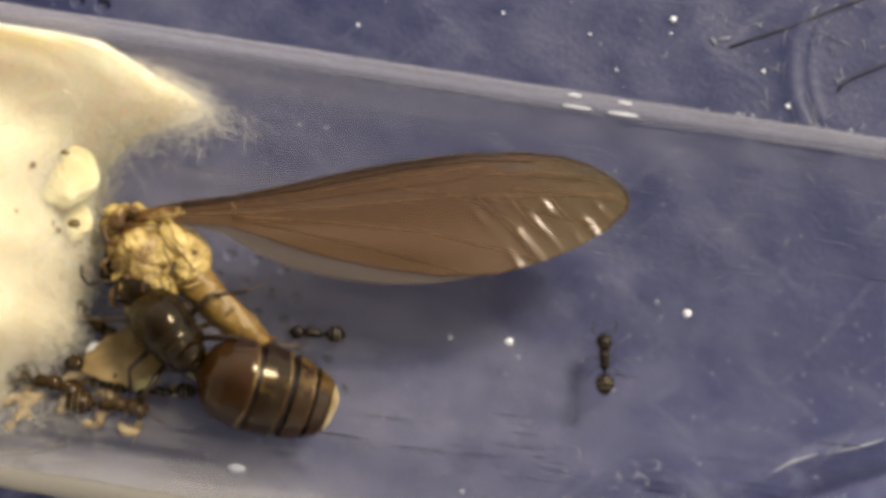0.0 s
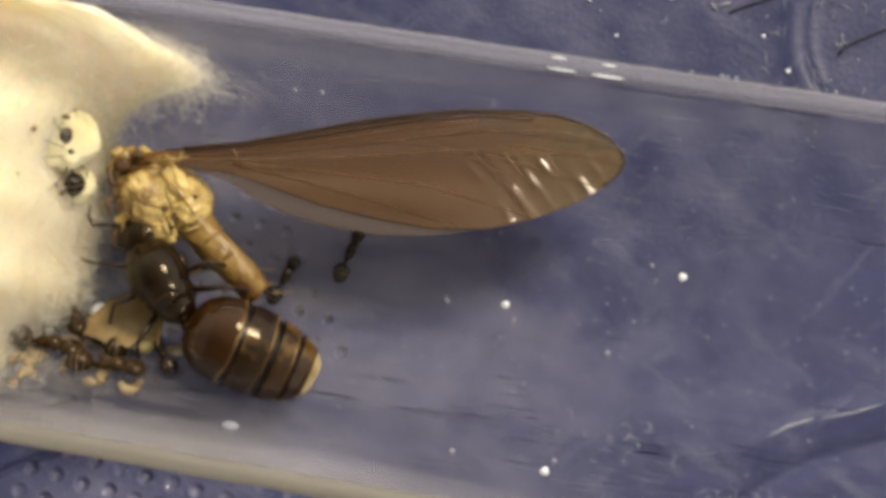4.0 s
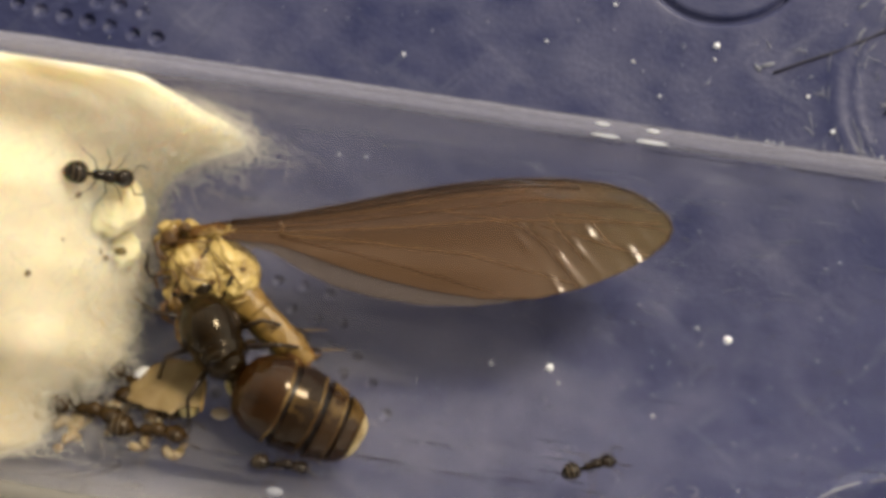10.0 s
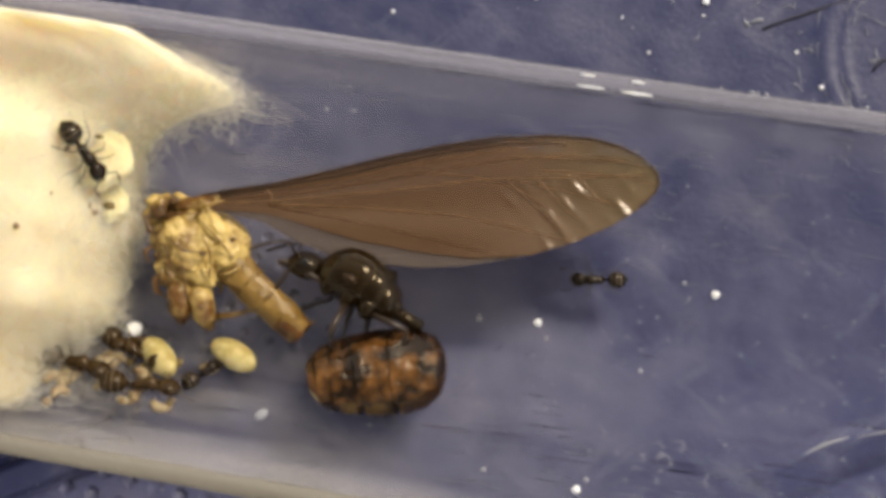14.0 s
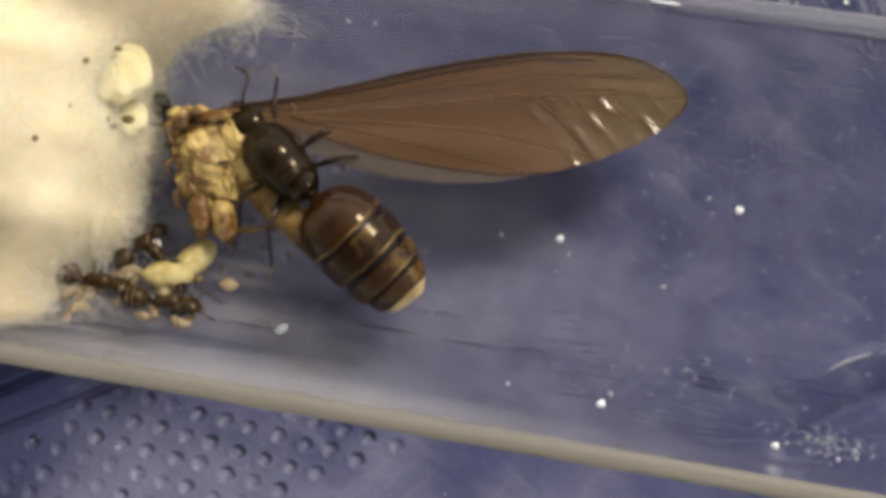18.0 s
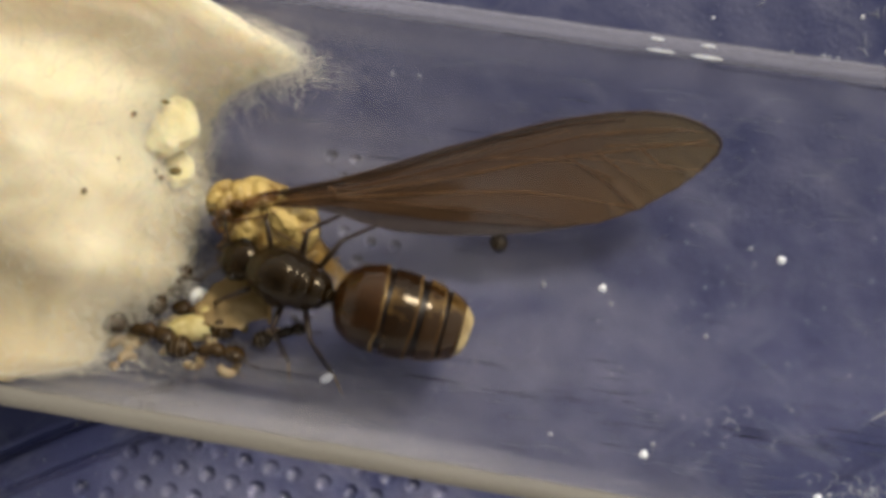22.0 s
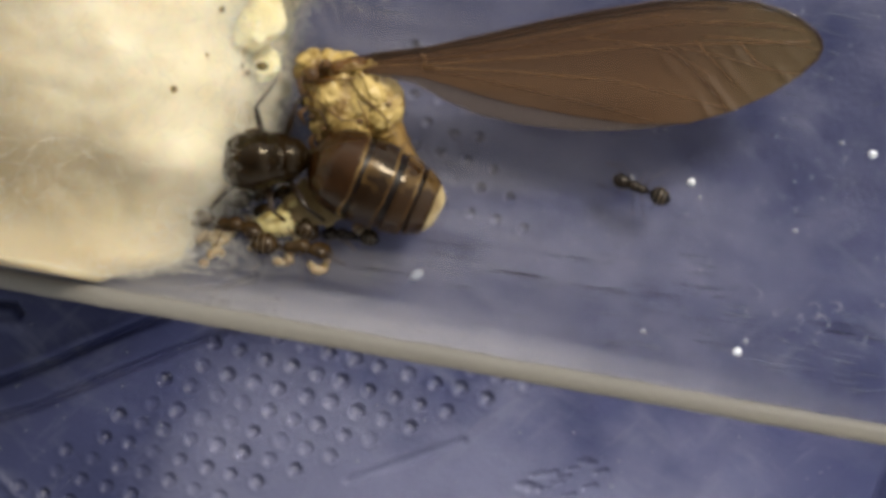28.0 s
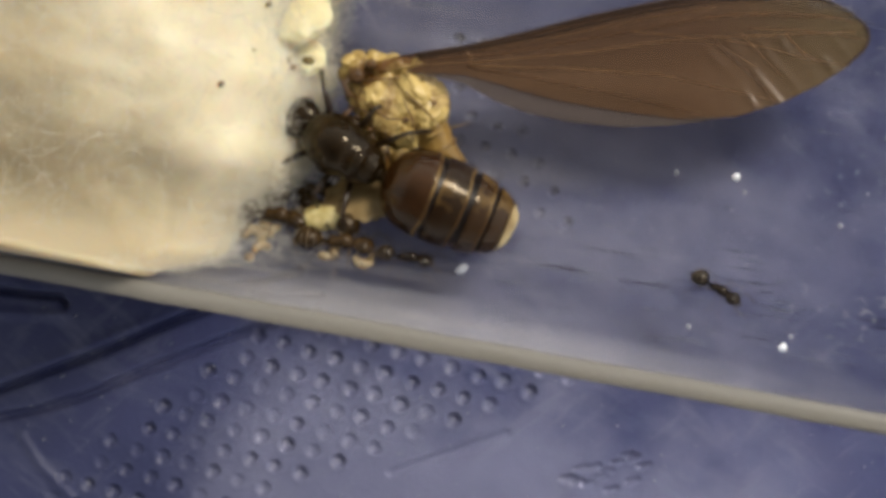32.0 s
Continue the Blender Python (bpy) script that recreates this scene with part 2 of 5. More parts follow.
WHITE = material("white_grain", ((0.76, 0.78, 0.80), (0.90, 0.91, 0.93)), 0.35, 4000, 0.02, subsurface=0.2)
DUST = material("pale_dust", ((0.44, 0.46, 0.52), (0.70, 0.72, 0.78)), 0.8, 3000, 0.02, clear=0.62)
SCRATCH = material("scratch", ((0.36, 0.39, 0.47), (0.52, 0.55, 0.62)), 0.6, 1500, clear=0.78)
SCRAP = material("tan_membrane", ((0.36, 0.25, 0.11), (0.56, 0.43, 0.22)), 0.35, 1200, 0.02, clear=0.55)
DARK_STREAK = material("dark_streak", ((0.020, 0.022, 0.050), (0.045, 0.045, 0.085)), 0.5, 1500, clear=0.87)
BRISTLE = material("dark_bristle", ((0.010, 0.010, 0.020), (0.030, 0.028, 0.045)), 0.5, 2500)
OLIVE = material("olive_crumb", ((0.10, 0.07, 0.02), (0.26, 0.19, 0.07)), 0.6, 3000, 0.02)
DEBRIS = material("brown_debris", ((0.10, 0.06, 0.03), (0.42, 0.33, 0.22)), 0.7, 4000, 0.03)

# ---- building ----


def edge_veiled(m, low, high, most, cotton_end=1.5, far_end=0.5):
    """Painted haze of a wall seen edge-on, streaky, densest on top; height is along object z."""
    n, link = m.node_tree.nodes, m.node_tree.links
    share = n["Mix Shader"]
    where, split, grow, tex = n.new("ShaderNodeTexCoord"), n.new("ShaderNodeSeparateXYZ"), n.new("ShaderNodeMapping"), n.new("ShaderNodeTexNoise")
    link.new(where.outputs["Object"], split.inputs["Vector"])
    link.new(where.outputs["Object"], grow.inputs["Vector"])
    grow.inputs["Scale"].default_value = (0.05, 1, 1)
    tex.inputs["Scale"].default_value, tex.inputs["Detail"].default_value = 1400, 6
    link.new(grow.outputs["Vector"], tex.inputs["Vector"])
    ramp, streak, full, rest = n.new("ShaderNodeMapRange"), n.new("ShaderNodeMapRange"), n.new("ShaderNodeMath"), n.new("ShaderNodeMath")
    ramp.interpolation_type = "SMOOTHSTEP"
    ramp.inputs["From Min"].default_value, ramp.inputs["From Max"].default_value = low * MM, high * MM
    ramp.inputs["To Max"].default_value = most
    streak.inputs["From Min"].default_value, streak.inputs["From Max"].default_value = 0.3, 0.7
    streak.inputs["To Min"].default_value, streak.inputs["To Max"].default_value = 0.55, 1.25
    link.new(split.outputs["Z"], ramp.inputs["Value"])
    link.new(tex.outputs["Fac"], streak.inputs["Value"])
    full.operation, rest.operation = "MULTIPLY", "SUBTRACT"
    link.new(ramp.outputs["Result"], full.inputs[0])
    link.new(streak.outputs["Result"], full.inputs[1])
    # the painted haze is stronger towards the cotton end
    along_x, veil = n.new("ShaderNodeMapRange"), n.new("ShaderNodeMath")
    along_x.inputs["From Min"].default_value, along_x.inputs["From Max"].default_value = -0.010, 0.012
    along_x.inputs["To Min"].default_value, along_x.inputs["To Max"].default_value = cotton_end, far_end
    veil.operation = "MULTIPLY"
    link.new(split.outputs["X"], along_x.inputs["Value"])
    link.new(along_x.outputs["Result"], veil.inputs[0])
    link.new(full.outputs[0], veil.inputs[1])
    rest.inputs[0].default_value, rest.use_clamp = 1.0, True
    link.new(veil.outputs[0], rest.inputs[1])
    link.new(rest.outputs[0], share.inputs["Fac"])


def graded(m, colour, low, high, most, way):
    """Mixes in a second colour that grows along way, with a ragged border."""
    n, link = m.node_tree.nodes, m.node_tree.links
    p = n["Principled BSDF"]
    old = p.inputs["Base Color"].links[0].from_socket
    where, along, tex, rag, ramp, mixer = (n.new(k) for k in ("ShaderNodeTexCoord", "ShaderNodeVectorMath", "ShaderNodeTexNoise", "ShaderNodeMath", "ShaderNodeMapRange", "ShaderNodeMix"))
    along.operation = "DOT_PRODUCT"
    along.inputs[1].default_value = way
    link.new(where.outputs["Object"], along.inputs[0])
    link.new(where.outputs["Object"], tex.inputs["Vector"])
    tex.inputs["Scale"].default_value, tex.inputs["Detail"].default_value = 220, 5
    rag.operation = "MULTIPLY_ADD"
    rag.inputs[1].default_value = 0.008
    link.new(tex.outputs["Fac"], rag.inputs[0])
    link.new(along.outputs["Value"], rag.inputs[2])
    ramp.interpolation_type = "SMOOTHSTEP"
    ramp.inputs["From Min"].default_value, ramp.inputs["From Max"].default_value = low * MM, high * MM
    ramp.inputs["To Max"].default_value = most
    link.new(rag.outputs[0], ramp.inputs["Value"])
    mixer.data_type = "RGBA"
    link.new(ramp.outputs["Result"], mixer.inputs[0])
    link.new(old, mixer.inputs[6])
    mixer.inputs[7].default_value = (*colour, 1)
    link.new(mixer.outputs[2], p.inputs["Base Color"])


def scuffed(m, colour, most):
    """Faint paler wear in broken streaks that run two ways over the plastic."""
    n, link = m.node_tree.nodes, m.node_tree.links
    p = n["Principled BSDF"]
    old = p.inputs["Base Color"].links[0].from_socket
    where = n.new("ShaderNodeTexCoord")
    for turn, size, low, high in ((28, 700, 0.55, 0.72), (-50, 1100, 0.57, 0.74), (10, 330, 0.50, 0.80)):
        spin, grow, tex, ramp, mixer = (n.new(k) for k in ("ShaderNodeMapping", "ShaderNodeMapping", "ShaderNodeTexNoise", "ShaderNodeMapRange", "ShaderNodeMix"))
        spin.inputs["Rotation"].default_value = (0, 0, radians(turn))
        grow.inputs["Scale"].default_value = (0.22, 1, 1)
        link.new(where.outputs["Object"], spin.inputs["Vector"])
        link.new(spin.outputs["Vector"], grow.inputs["Vector"])
        link.new(grow.outputs["Vector"], tex.inputs["Vector"])
        tex.inputs["Scale"].default_value, tex.inputs["Detail"].default_value, tex.inputs["Roughness"].default_value = size, 8, 0.68
        ramp.inputs["From Min"].default_value, ramp.inputs["From Max"].default_value, ramp.inputs["To Max"].default_value = low, high, most
        link.new(tex.outputs["Fac"], ramp.inputs["Value"])
        mixer.data_type = "RGBA"
        link.new(ramp.outputs["Result"], mixer.inputs[0])
        link.new(old, mixer.inputs[6])
        mixer.inputs[7].default_value = (*colour, 1)
        old = mixer.outputs[2]
    link.new(old, p.inputs["Base Color"])


# shade painted into the cotton: tan towards its left and lower side
graded(COTTON, (0.36, 0.30, 0.19), 19.0, 31.0, 0.95, (-1.0, -0.95, 0.0))
# sheet: paler towards -y, darker towards both ends of x
graded(BLUE, (0.185, 0.190, 0.290), 12.0, 17.5, 0.55, (0.0, -1.0, 0.0))
graded(BLUE, (0.020, 0.025, 0.078), 19.5, 24.0, 0.85, (-1.0, 0.0, 0.0))
graded(BLUE, (0.028, 0.034, 0.098), 9.5, 16.5, 0.80, (1.0, -0.35, 0.0))

filmy(EDGE_VEIL, (1, 1, 1))
edge_veiled(EDGE_VEIL, 3.4, 8.3, 0.32)
filmy(EDGE_VEIL_LOW, (1, 1, 1))
edge_veiled(EDGE_VEIL_LOW, 4.0, 8.4, 0.19, 1.9, 0.15)
COTTON.node_tree.nodes["Principled BSDF"].inputs["Subsurface Scale"].default_value = 2.2
scuffed(BLUE, (0.170, 0.178, 0.240), 0.34)


def thing(name, label, category, at=None, group="", kind=""):
    ob = tagged(new(name), label, category, group, kind)
    ob.empty_display_size = 0.002
    if at is not None:
        ob.matrix_world = at
    return ob


def part(name, bm, mat, parent=None, label="", at=(0, 0, 0), smooth=True):
    """Links a bmesh in millimetres as one mesh object whose origin is at the place at in its parent's space."""
    mesh = bpy.data.meshes.new(name)
    shift = Vector(at)
    for v in bm.verts:
        v.co = (v.co - shift) * MM
    bmesh.ops.recalc_face_normals(bm, faces=bm.faces)
    bm.to_mesh(mesh)
    bm.free()
    mesh.materials.append(mat)
    if smooth:
        mesh.shade_smooth()
    ob = new(name, mesh)
    base = Vector(parent["origin"]) if parent is not None and "origin" in parent else Vector((0, 0, 0))
    ob["origin"] = tuple(shift)
    ob.parent = parent
    ob.location = (shift - base) * MM
    return tagged(ob, label) if label else ob


def clean():
    """The helper marks of part() go once all is built."""
    for ob in scene.objects:
        if "origin" in ob:
            del ob["origin"]


def ball(bm, c, r, seg=20, rings=12, turn=None, rough=0.0, freq=1.0):
    """An ellipsoid, uneven by rough (share of its radius)."""
    made = bmesh.ops.create_uvsphere(bm, u_segments=seg, v_segments=rings, radius=1.0)["verts"]
    m = Matrix.Diagonal((*r, 1))
    if turn is not None:
        m = Euler([radians(a) for a in turn]).to_matrix().to_4x4() @ m
    for v in made:
        k = 1 + rough * noise.noise(v.co * freq + Vector(c) * 3.1)
        v.co = m @ (v.co * k) + Vector(c)
    return made


def tube(bm, pts, radii, n=8, flat=1.0, closed=True):
    """A tapered round rod along points; flat squeezes it upright."""
    pts = [Vector(p) for p in pts]
    rings = []
    side = None
    for i, p in enumerate(pts):
        d = (pts[min(i + 1, len(pts) - 1)] - pts[max(i - 1, 0)]).normalized()
        ref = Vector((0, 0, 1)) if abs(d.z) < 0.92 else Vector((0, 1, 0))
        a = d.cross(ref).normalized()
        b = a.cross(d).normalized()
        if side is not None and a.dot(side) < 0:
            a, b = -a, -b
        side = a
        r = radii[i] if not isinstance(radii, (int, float)) else radii
        rings.append([bm.verts.new(p + a * (r * math.cos(2 * math.pi * k / n)) + b * (r * flat * math.sin(2 * math.pi * k / n))) for k in range(n)])
    for u, v in zip(rings, rings[1:]):
        for k in range(n):
            bm.faces.new((u[k], u[(k + 1) % n], v[(k + 1) % n], v[k]))
    if closed:
        bm.faces.new(rings[0][::-1])
        bm.faces.new(rings[-1])


def lathe(bm, profile, n=24, squash=1.0, flat_below=1.0, arc=None, wave=0.0):
    """Turns (x, radius, lift) round the x axis; squash: height to width. arc: from and to degrees, open."""
    rings = []
    for x, r, z in profile:
        ring = []
        angles = [2 * math.pi * k / n for k in range(n)] if arc is None else [radians(arc[0] + (arc[1] - arc[0]) * k / (n - 1)) for k in range(n)]
        for a in angles:
            w = 1 + wave * noise.noise(Vector((x * 1.3, 2 * math.cos(a), 2 * math.sin(a))))
            s = math.sin(a) * r * w * squash
            ring.append(bm.verts.new((x, math.cos(a) * r * w, z + (s if s > 0 else s * flat_below))))
        rings.append(ring)
    for u, v in zip(rings, rings[1:]):
        for k in range(n if arc is None else n - 1):
            bm.faces.new((u[k], u[(k + 1) % n], v[(k + 1) % n], v[k]))
    if arc is None:
        bm.faces.new(rings[0][::-1])
        bm.faces.new(rings[-1])


# ---- the tube's inner surface: axis along x at a height of 8, inner radius 7 ----
R_OUT, R_IN, AXIS_Z = 8.0, 7.0, 8.0


def floor_z(y):
    return AXIS_Z - math.sqrt(max(R_IN ** 2 - y * y, 0.6))


def on_floor(x, y, heading, lift=0.0):
    """A pose in metres on the tube's inner floor, up along the surface's normal."""
    z = floor_z(y)
    up = Vector((0, -y, AXIS_Z - z)).normalized()
    ahead = Vector((math.cos(radians(heading)), math.sin(radians(heading)), 0))
    ahead = (ahead - up * ahead.dot(up)).normalized()
    left = up.cross(ahead)
    m = Matrix((ahead, left, up)).transposed().to_4x4()
    m.translation = (Vector((x, y, z)) + up * lift) * MM
    return m


def smooth_step(a, b, v):
    s = min(max((v - a) / (b - a), 0), 1)
    return s * s * (3 - 2 * s)


def cotton_front(y):
    """How far to the right the cotton reaches at y."""
    base = -15.7 - 2.1 * smooth_step(-2.0, -5.8, y) + 0.14 * math.sin(1.9 * y + 0.6)
    lobe = 3.7 * math.exp(-(((y - 5.95) / (1.15 if y < 5.95 else 0.9)) ** 2))
    return base + lobe - 1.5 * smooth_step(-6.0, -7.2, y)


def cotton_z(x, y):
    d = max(cotton_front(y) - x, 0)
    flank = 1 - 0.55 * smooth_step(2.6, 6.2, y) * (1 - 0.7 * smooth_step(4.0, 14.0, d))
    h = 12.0 * (1 - math.exp(-((d / 4.2) ** 0.67))) * (1 - 0.5 * smooth_step(-0.5, -6.8, y)) * flank
    top = AXIS_Z + math.sqrt(max((R_IN + 0.15) ** 2 - y * y, 0.04))
    return min(floor_z(y) + 0.15 + h, top)


# ---- ground: the blue plastic sheet with moulded dents and grooves ----


def seg_dist(px, py, line):
    best = np.full(px.shape, 1e9)
    for (ax, ay), (bx, by) in zip(line, line[1:]):
        dx, dy = bx - ax, by - ay
        s = np.clip(((px - ax) * dx + (py - ay) * dy) / (dx * dx + dy * dy), 0, 1)
        best = np.minimum(best, np.hypot(px - ax - s * dx, py - ay - s * dy))
    return best


def arc_line(cx, cy, r, a0, a1, n=14):
    return [(cx + r * math.cos(radians(a0 + (a1 - a0) * k / n)), cy + r * math.sin(radians(a0 + (a1 - a0) * k / n))) for k in range(n + 1)]


def dents():
    """The moulded dents lie on a skewed lattice in two fields."""
    out = []
    for b in range(-14, 13):
        first, last = (-3 - 1.5 * b, 6 - 2 * b) if b > -3 else (-0.85 * b, min(6 - 2 * b, 13))
        for a in range(-24, 30):
            x, y = -13.90 + 1.043 * a + 0.709 * b, -9.76 - 0.114 * a - 1.030 * b
            if first <= a <= last and not -8.2 < y < -3.4:
                out.append((x, y))
    for i in range(0, 9):
        for j in range(0, 9):
            out.append((-17.45 - 0.98 * i - 0.7 * j + 0.98 * (j * 3 // 4), 10.02 + 0.1 * i + 0.92 * j))
    return out


def ground():
    x0, x1, y0, y1, step = -32.0, 20.0, -20.0, 20.0, 0.065
    nx, ny = int((x1 - x0) / step) + 1, int((y1 - y0) / step) + 1
    gx, gy = np.meshgrid(np.linspace(x0, x1, nx), np.linspace(y0, y1, ny))
    z = np.zeros(gx.shape)
    rng = np.random.default_rng(3)
    for cx, cy in dents():
        cx, cy = cx + rng.normal(0, 0.04), cy + rng.normal(0, 0.04)
        i0, i1 = int((cx - 0.8 - x0) / step), int((cx + 0.8 - x0) / step) + 2
        j0, j1 = int((cy - 0.8 - y0) / step), int((cy + 0.8 - y0) / step) + 2
        if i0 < 0 or j0 < 0 or i1 > nx or j1 > ny:
            continue
        d = np.hypot(gx[j0:j1, i0:i1] - cx, gy[j0:j1, i0:i1] - cy)
        deep = rng.uniform(0.08, 0.30) * (1.2 if abs(cy) < 8 else 1.0)
        wide = rng.uniform(0.24, 0.30) * (0.72 if abs(cy) < 8 else 1.0)
        # thumbnail-shaped: a floor that sinks towards a steep far edge
        v = ((gy[j0:j1, i0:i1] - cy) + 0.4 * (gx[j0:j1, i0:i1] - cx)) / wide
        sink = np.clip(0.80 + 0.22 * v, 0.4, 1.0)
        z[j0:j1, i0:i1] -= deep * sink * np.clip(1 - (d / wide) ** np.where(v > 0, 10.0, 2.2), 0, 1)
        z[j0:j1, i0:i1] += 0.02 * np.exp(-((d - wide - 0.08) / 0.10) ** 2) * (v < 0)

    def groove(line, wide, deep):
        nonlocal z
        z = z - deep * np.exp(-(seg_dist(gx, gy, line) / wide) ** 2)

    groove([(-30, -15.1), (-25.75, -12.62), (-23.6, -11.40), (-21.5, -10.08), (-20.4, -9.40), (-16, -6.8)], 0.17, 0.42)
    groove([(-30, -15.6), (-25.5, -13.95), (-23.4, -12.90), (-22.3, -12.15), (-19.3, -10.35), (-15, -7.8)], 0.17, 0.30)
    groove([(-30, -14.6), (-25.75, -12.22), (-23.6, -11.0), (-21.5, -9.68)], 0.30, -0.10)
    groove([(-29, -9.55), (-26.3, -9.42), (-25.25, -9.30), (-24.95, -9.55)], 0.13, 0.46)
    groove([(-29, -10.5), (-26.2, -10.2), (-25.0, -10.05)], 0.26, -0.14)
    groove([(-25.8, -15.0), (-24.9, -16.0), (-23.2, -17.2)], 0.18, -0.12)
    groove(arc_line(13.6, 12.3, 4.7, 140, 220), 0.36, -0.09)
    groove(arc_line(13.6, 12.3, 4.0, 120, 215), 0.22, -0.06)
    groove(arc_line(3.9, 17.2, 3.4, 215, 320), 0.13, 0.3)
    groove([(9.3, -6.6), (10.6, -5.3), (12.2, -4.1), (13.6, -3.4), (18, -1.6)], 0.50, 0.40)
    groove([(9.0, -4.6), (11.0, -3.05), (12.4, -2.5), (14.3, -1.6), (17, -0.6)], 0.30, -0.16)
    groove([(-11, -13.7), (-6.9, -11.4)], 0.16, 0.12)
    groove([(9.1, -8.6), (8.7, -11.0), (8.4, -14)], 0.15, 0.25)
    groove([(9.8, -8.6), (9.4, -11.0), (9.1, -14)], 0.15, 0.2)
    groove([(-16.1, 9.3), (-14.9, 11.8), (-13.9, 14)], 0.15, 0.10)
    for k in range(14):
        sx, sy = -4.6 + 0.22 * k + rng.normal(0, 0.1), -12.4 + 0.05 * k + rng.normal(0, 0.4)
        groove([(sx, sy), (sx + 0.35, sy + 0.16)], 0.09, 0.14)
    # gentle warp of the moulded sheet
    z += 0.05 * np.sin(gx * 0.55 + 1.2) * np.sin(gy * 0.47) + 0.02 * np.sin(gx * 1.7 + gy * 0.9)
    border = np.minimum.reduce([gx - x0, x1 - gx, gy - y0, y1 - gy])
    z *= np.clip(border / 2.0, 0, 1)
    z -= 0.12
    verts = np.stack([gx, gy, z], -1).reshape(-1, 3)
    idx = np.arange(nx * ny).reshape(ny, nx)
    quads = np.stack([idx[:-1, :-1], idx[:-1, 1:], idx[1:, 1:], idx[1:, :-1]], -1).reshape(-1, 4)
    # the plain sheet goes on round the moulded field
    n0 = len(verts)
    far = 90.0
    outer = [(-far, -far), (far, -far), (far, far), (-far, far)]
    ring = [(x0, y0), (x1, y0), (x1, y1), (x0, y1)]
    extra = [(a, b, -0.12) for a, b in outer + ring] + [(a, b, -2.5) for a, b in outer]
    faces = quads.tolist()
    for k in range(4):
        m = (k + 1) % 4
        faces.append((n0 + k, n0 + m, n0 + 4 + m, n0 + 4 + k))
        faces.append((n0 + 8 + k, n0 + 8 + m, n0 + m, n0 + k))
    faces.append((n0 + 11, n0 + 10, n0 + 9, n0 + 8))
    mesh = bpy.data.meshes.new("ground")
    mesh.from_pydata((np.concatenate([verts, np.array(extra)]) * MM).tolist(), [], faces)
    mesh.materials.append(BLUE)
    mesh.shade_smooth()
    return tagged(new("ground", mesh), "blue-grey moulded plastic sheet with rows of small dents and grooves", "plastic sheet", kind="structure")


ground()


def bristle(pts, r, label):
    bm = bmesh.new()
    tube(bm, [(x, y, -0.10 + r) for x, y in pts], r, 6)
    tagged(part("bristle", bm, BRISTLE), label, "bristle")


def sheet_dust():
    """Dust and pale scuffs on the blue sheet beside the tube."""
    rng = random.Random(21)
    bm = bmesh.new()
    for _ in range(360):
        x, y = rng.uniform(-26, 16), rng.choice([rng.uniform(8.2, 16), rng.uniform(-16, -8.2)])
        bmesh.ops.create_icosphere(bm, subdivisions=1, radius=rng.choice([0.02, 0.025, 0.03, 0.045]), matrix=Matrix.Translation((x, y, -0.09)))
    for k in range(46):
        a, r = radians(rng.uniform(130, 225)), rng.gauss(4.5, 0.5)
        x, y, turn, long = 13.6 + r * math.cos(a), 12.3 + r * math.sin(a), a + 1.57 + rng.gauss(0, 0.25), rng.uniform(0.3, 1.1)
        tube(bm, [(x, y, -0.07), (x + long * 0.5 * math.cos(turn), y + long * 0.5 * math.sin(turn), -0.06), (x + long * math.cos(turn + 0.12), y + long * math.sin(turn + 0.12), -0.07)], [0.008, 0.022, 0.008], 4)
    for path in (((9.75, -3.98), (11.0, -3.02), (11.9, -2.56)), ((12.2, -2.52), (13.4, -2.06), (14.4, -1.55)), ((5.75, 12.36), (5.90, 12.22), (6.03, 12.10)), ((5.95, 12.25), (6.3, 12.42), (6.5, 12.5))):
        tube(bm, [(x, y, -0.02) for x, y in path], [0.03, 0.075, 0.03], 6)
    for _ in range(40):
        x, y, a, long = rng.gauss(9.5, 2.6), rng.gauss(11.8, 1.6), rng.uniform(0, 6.28), rng.uniform(0.1, 0.6)
        bend = rng.gauss(0, 0.8)
        tube(bm, [(x, y, -0.09), (x + long * 0.5 * math.cos(a), y + long * 0.5 * math.sin(a), -0.085), (x + long * math.cos(a + bend), y + long * math.sin(a + bend), -0.09)], [0.01, 0.026, 0.01], 4)
    tagged(part("sheet_dust", bm, DUST), "scattered pale dust and scuffs on the blue sheet", "dust", kind="stuff")


sheet_dust()
bristle([(10.80, 11.12), (10.94, 11.41), (11.25, 11.68), (12.44, 12.39), (14.5, 13.4)], 0.05, "curved dark bristle end lying on the blue sheet")
bristle([(6.5, 12.1), (7.4, 12.62), (8.7, 13.27), (10.4, 14.3), (12.2, 15.3)], 0.05, "straight thin dark bristle lying on the blue sheet")


# ---- the tube: clear shell, cut open along its top ----
TUBE_X0, TUBE_X1 = -62.0, 44.0


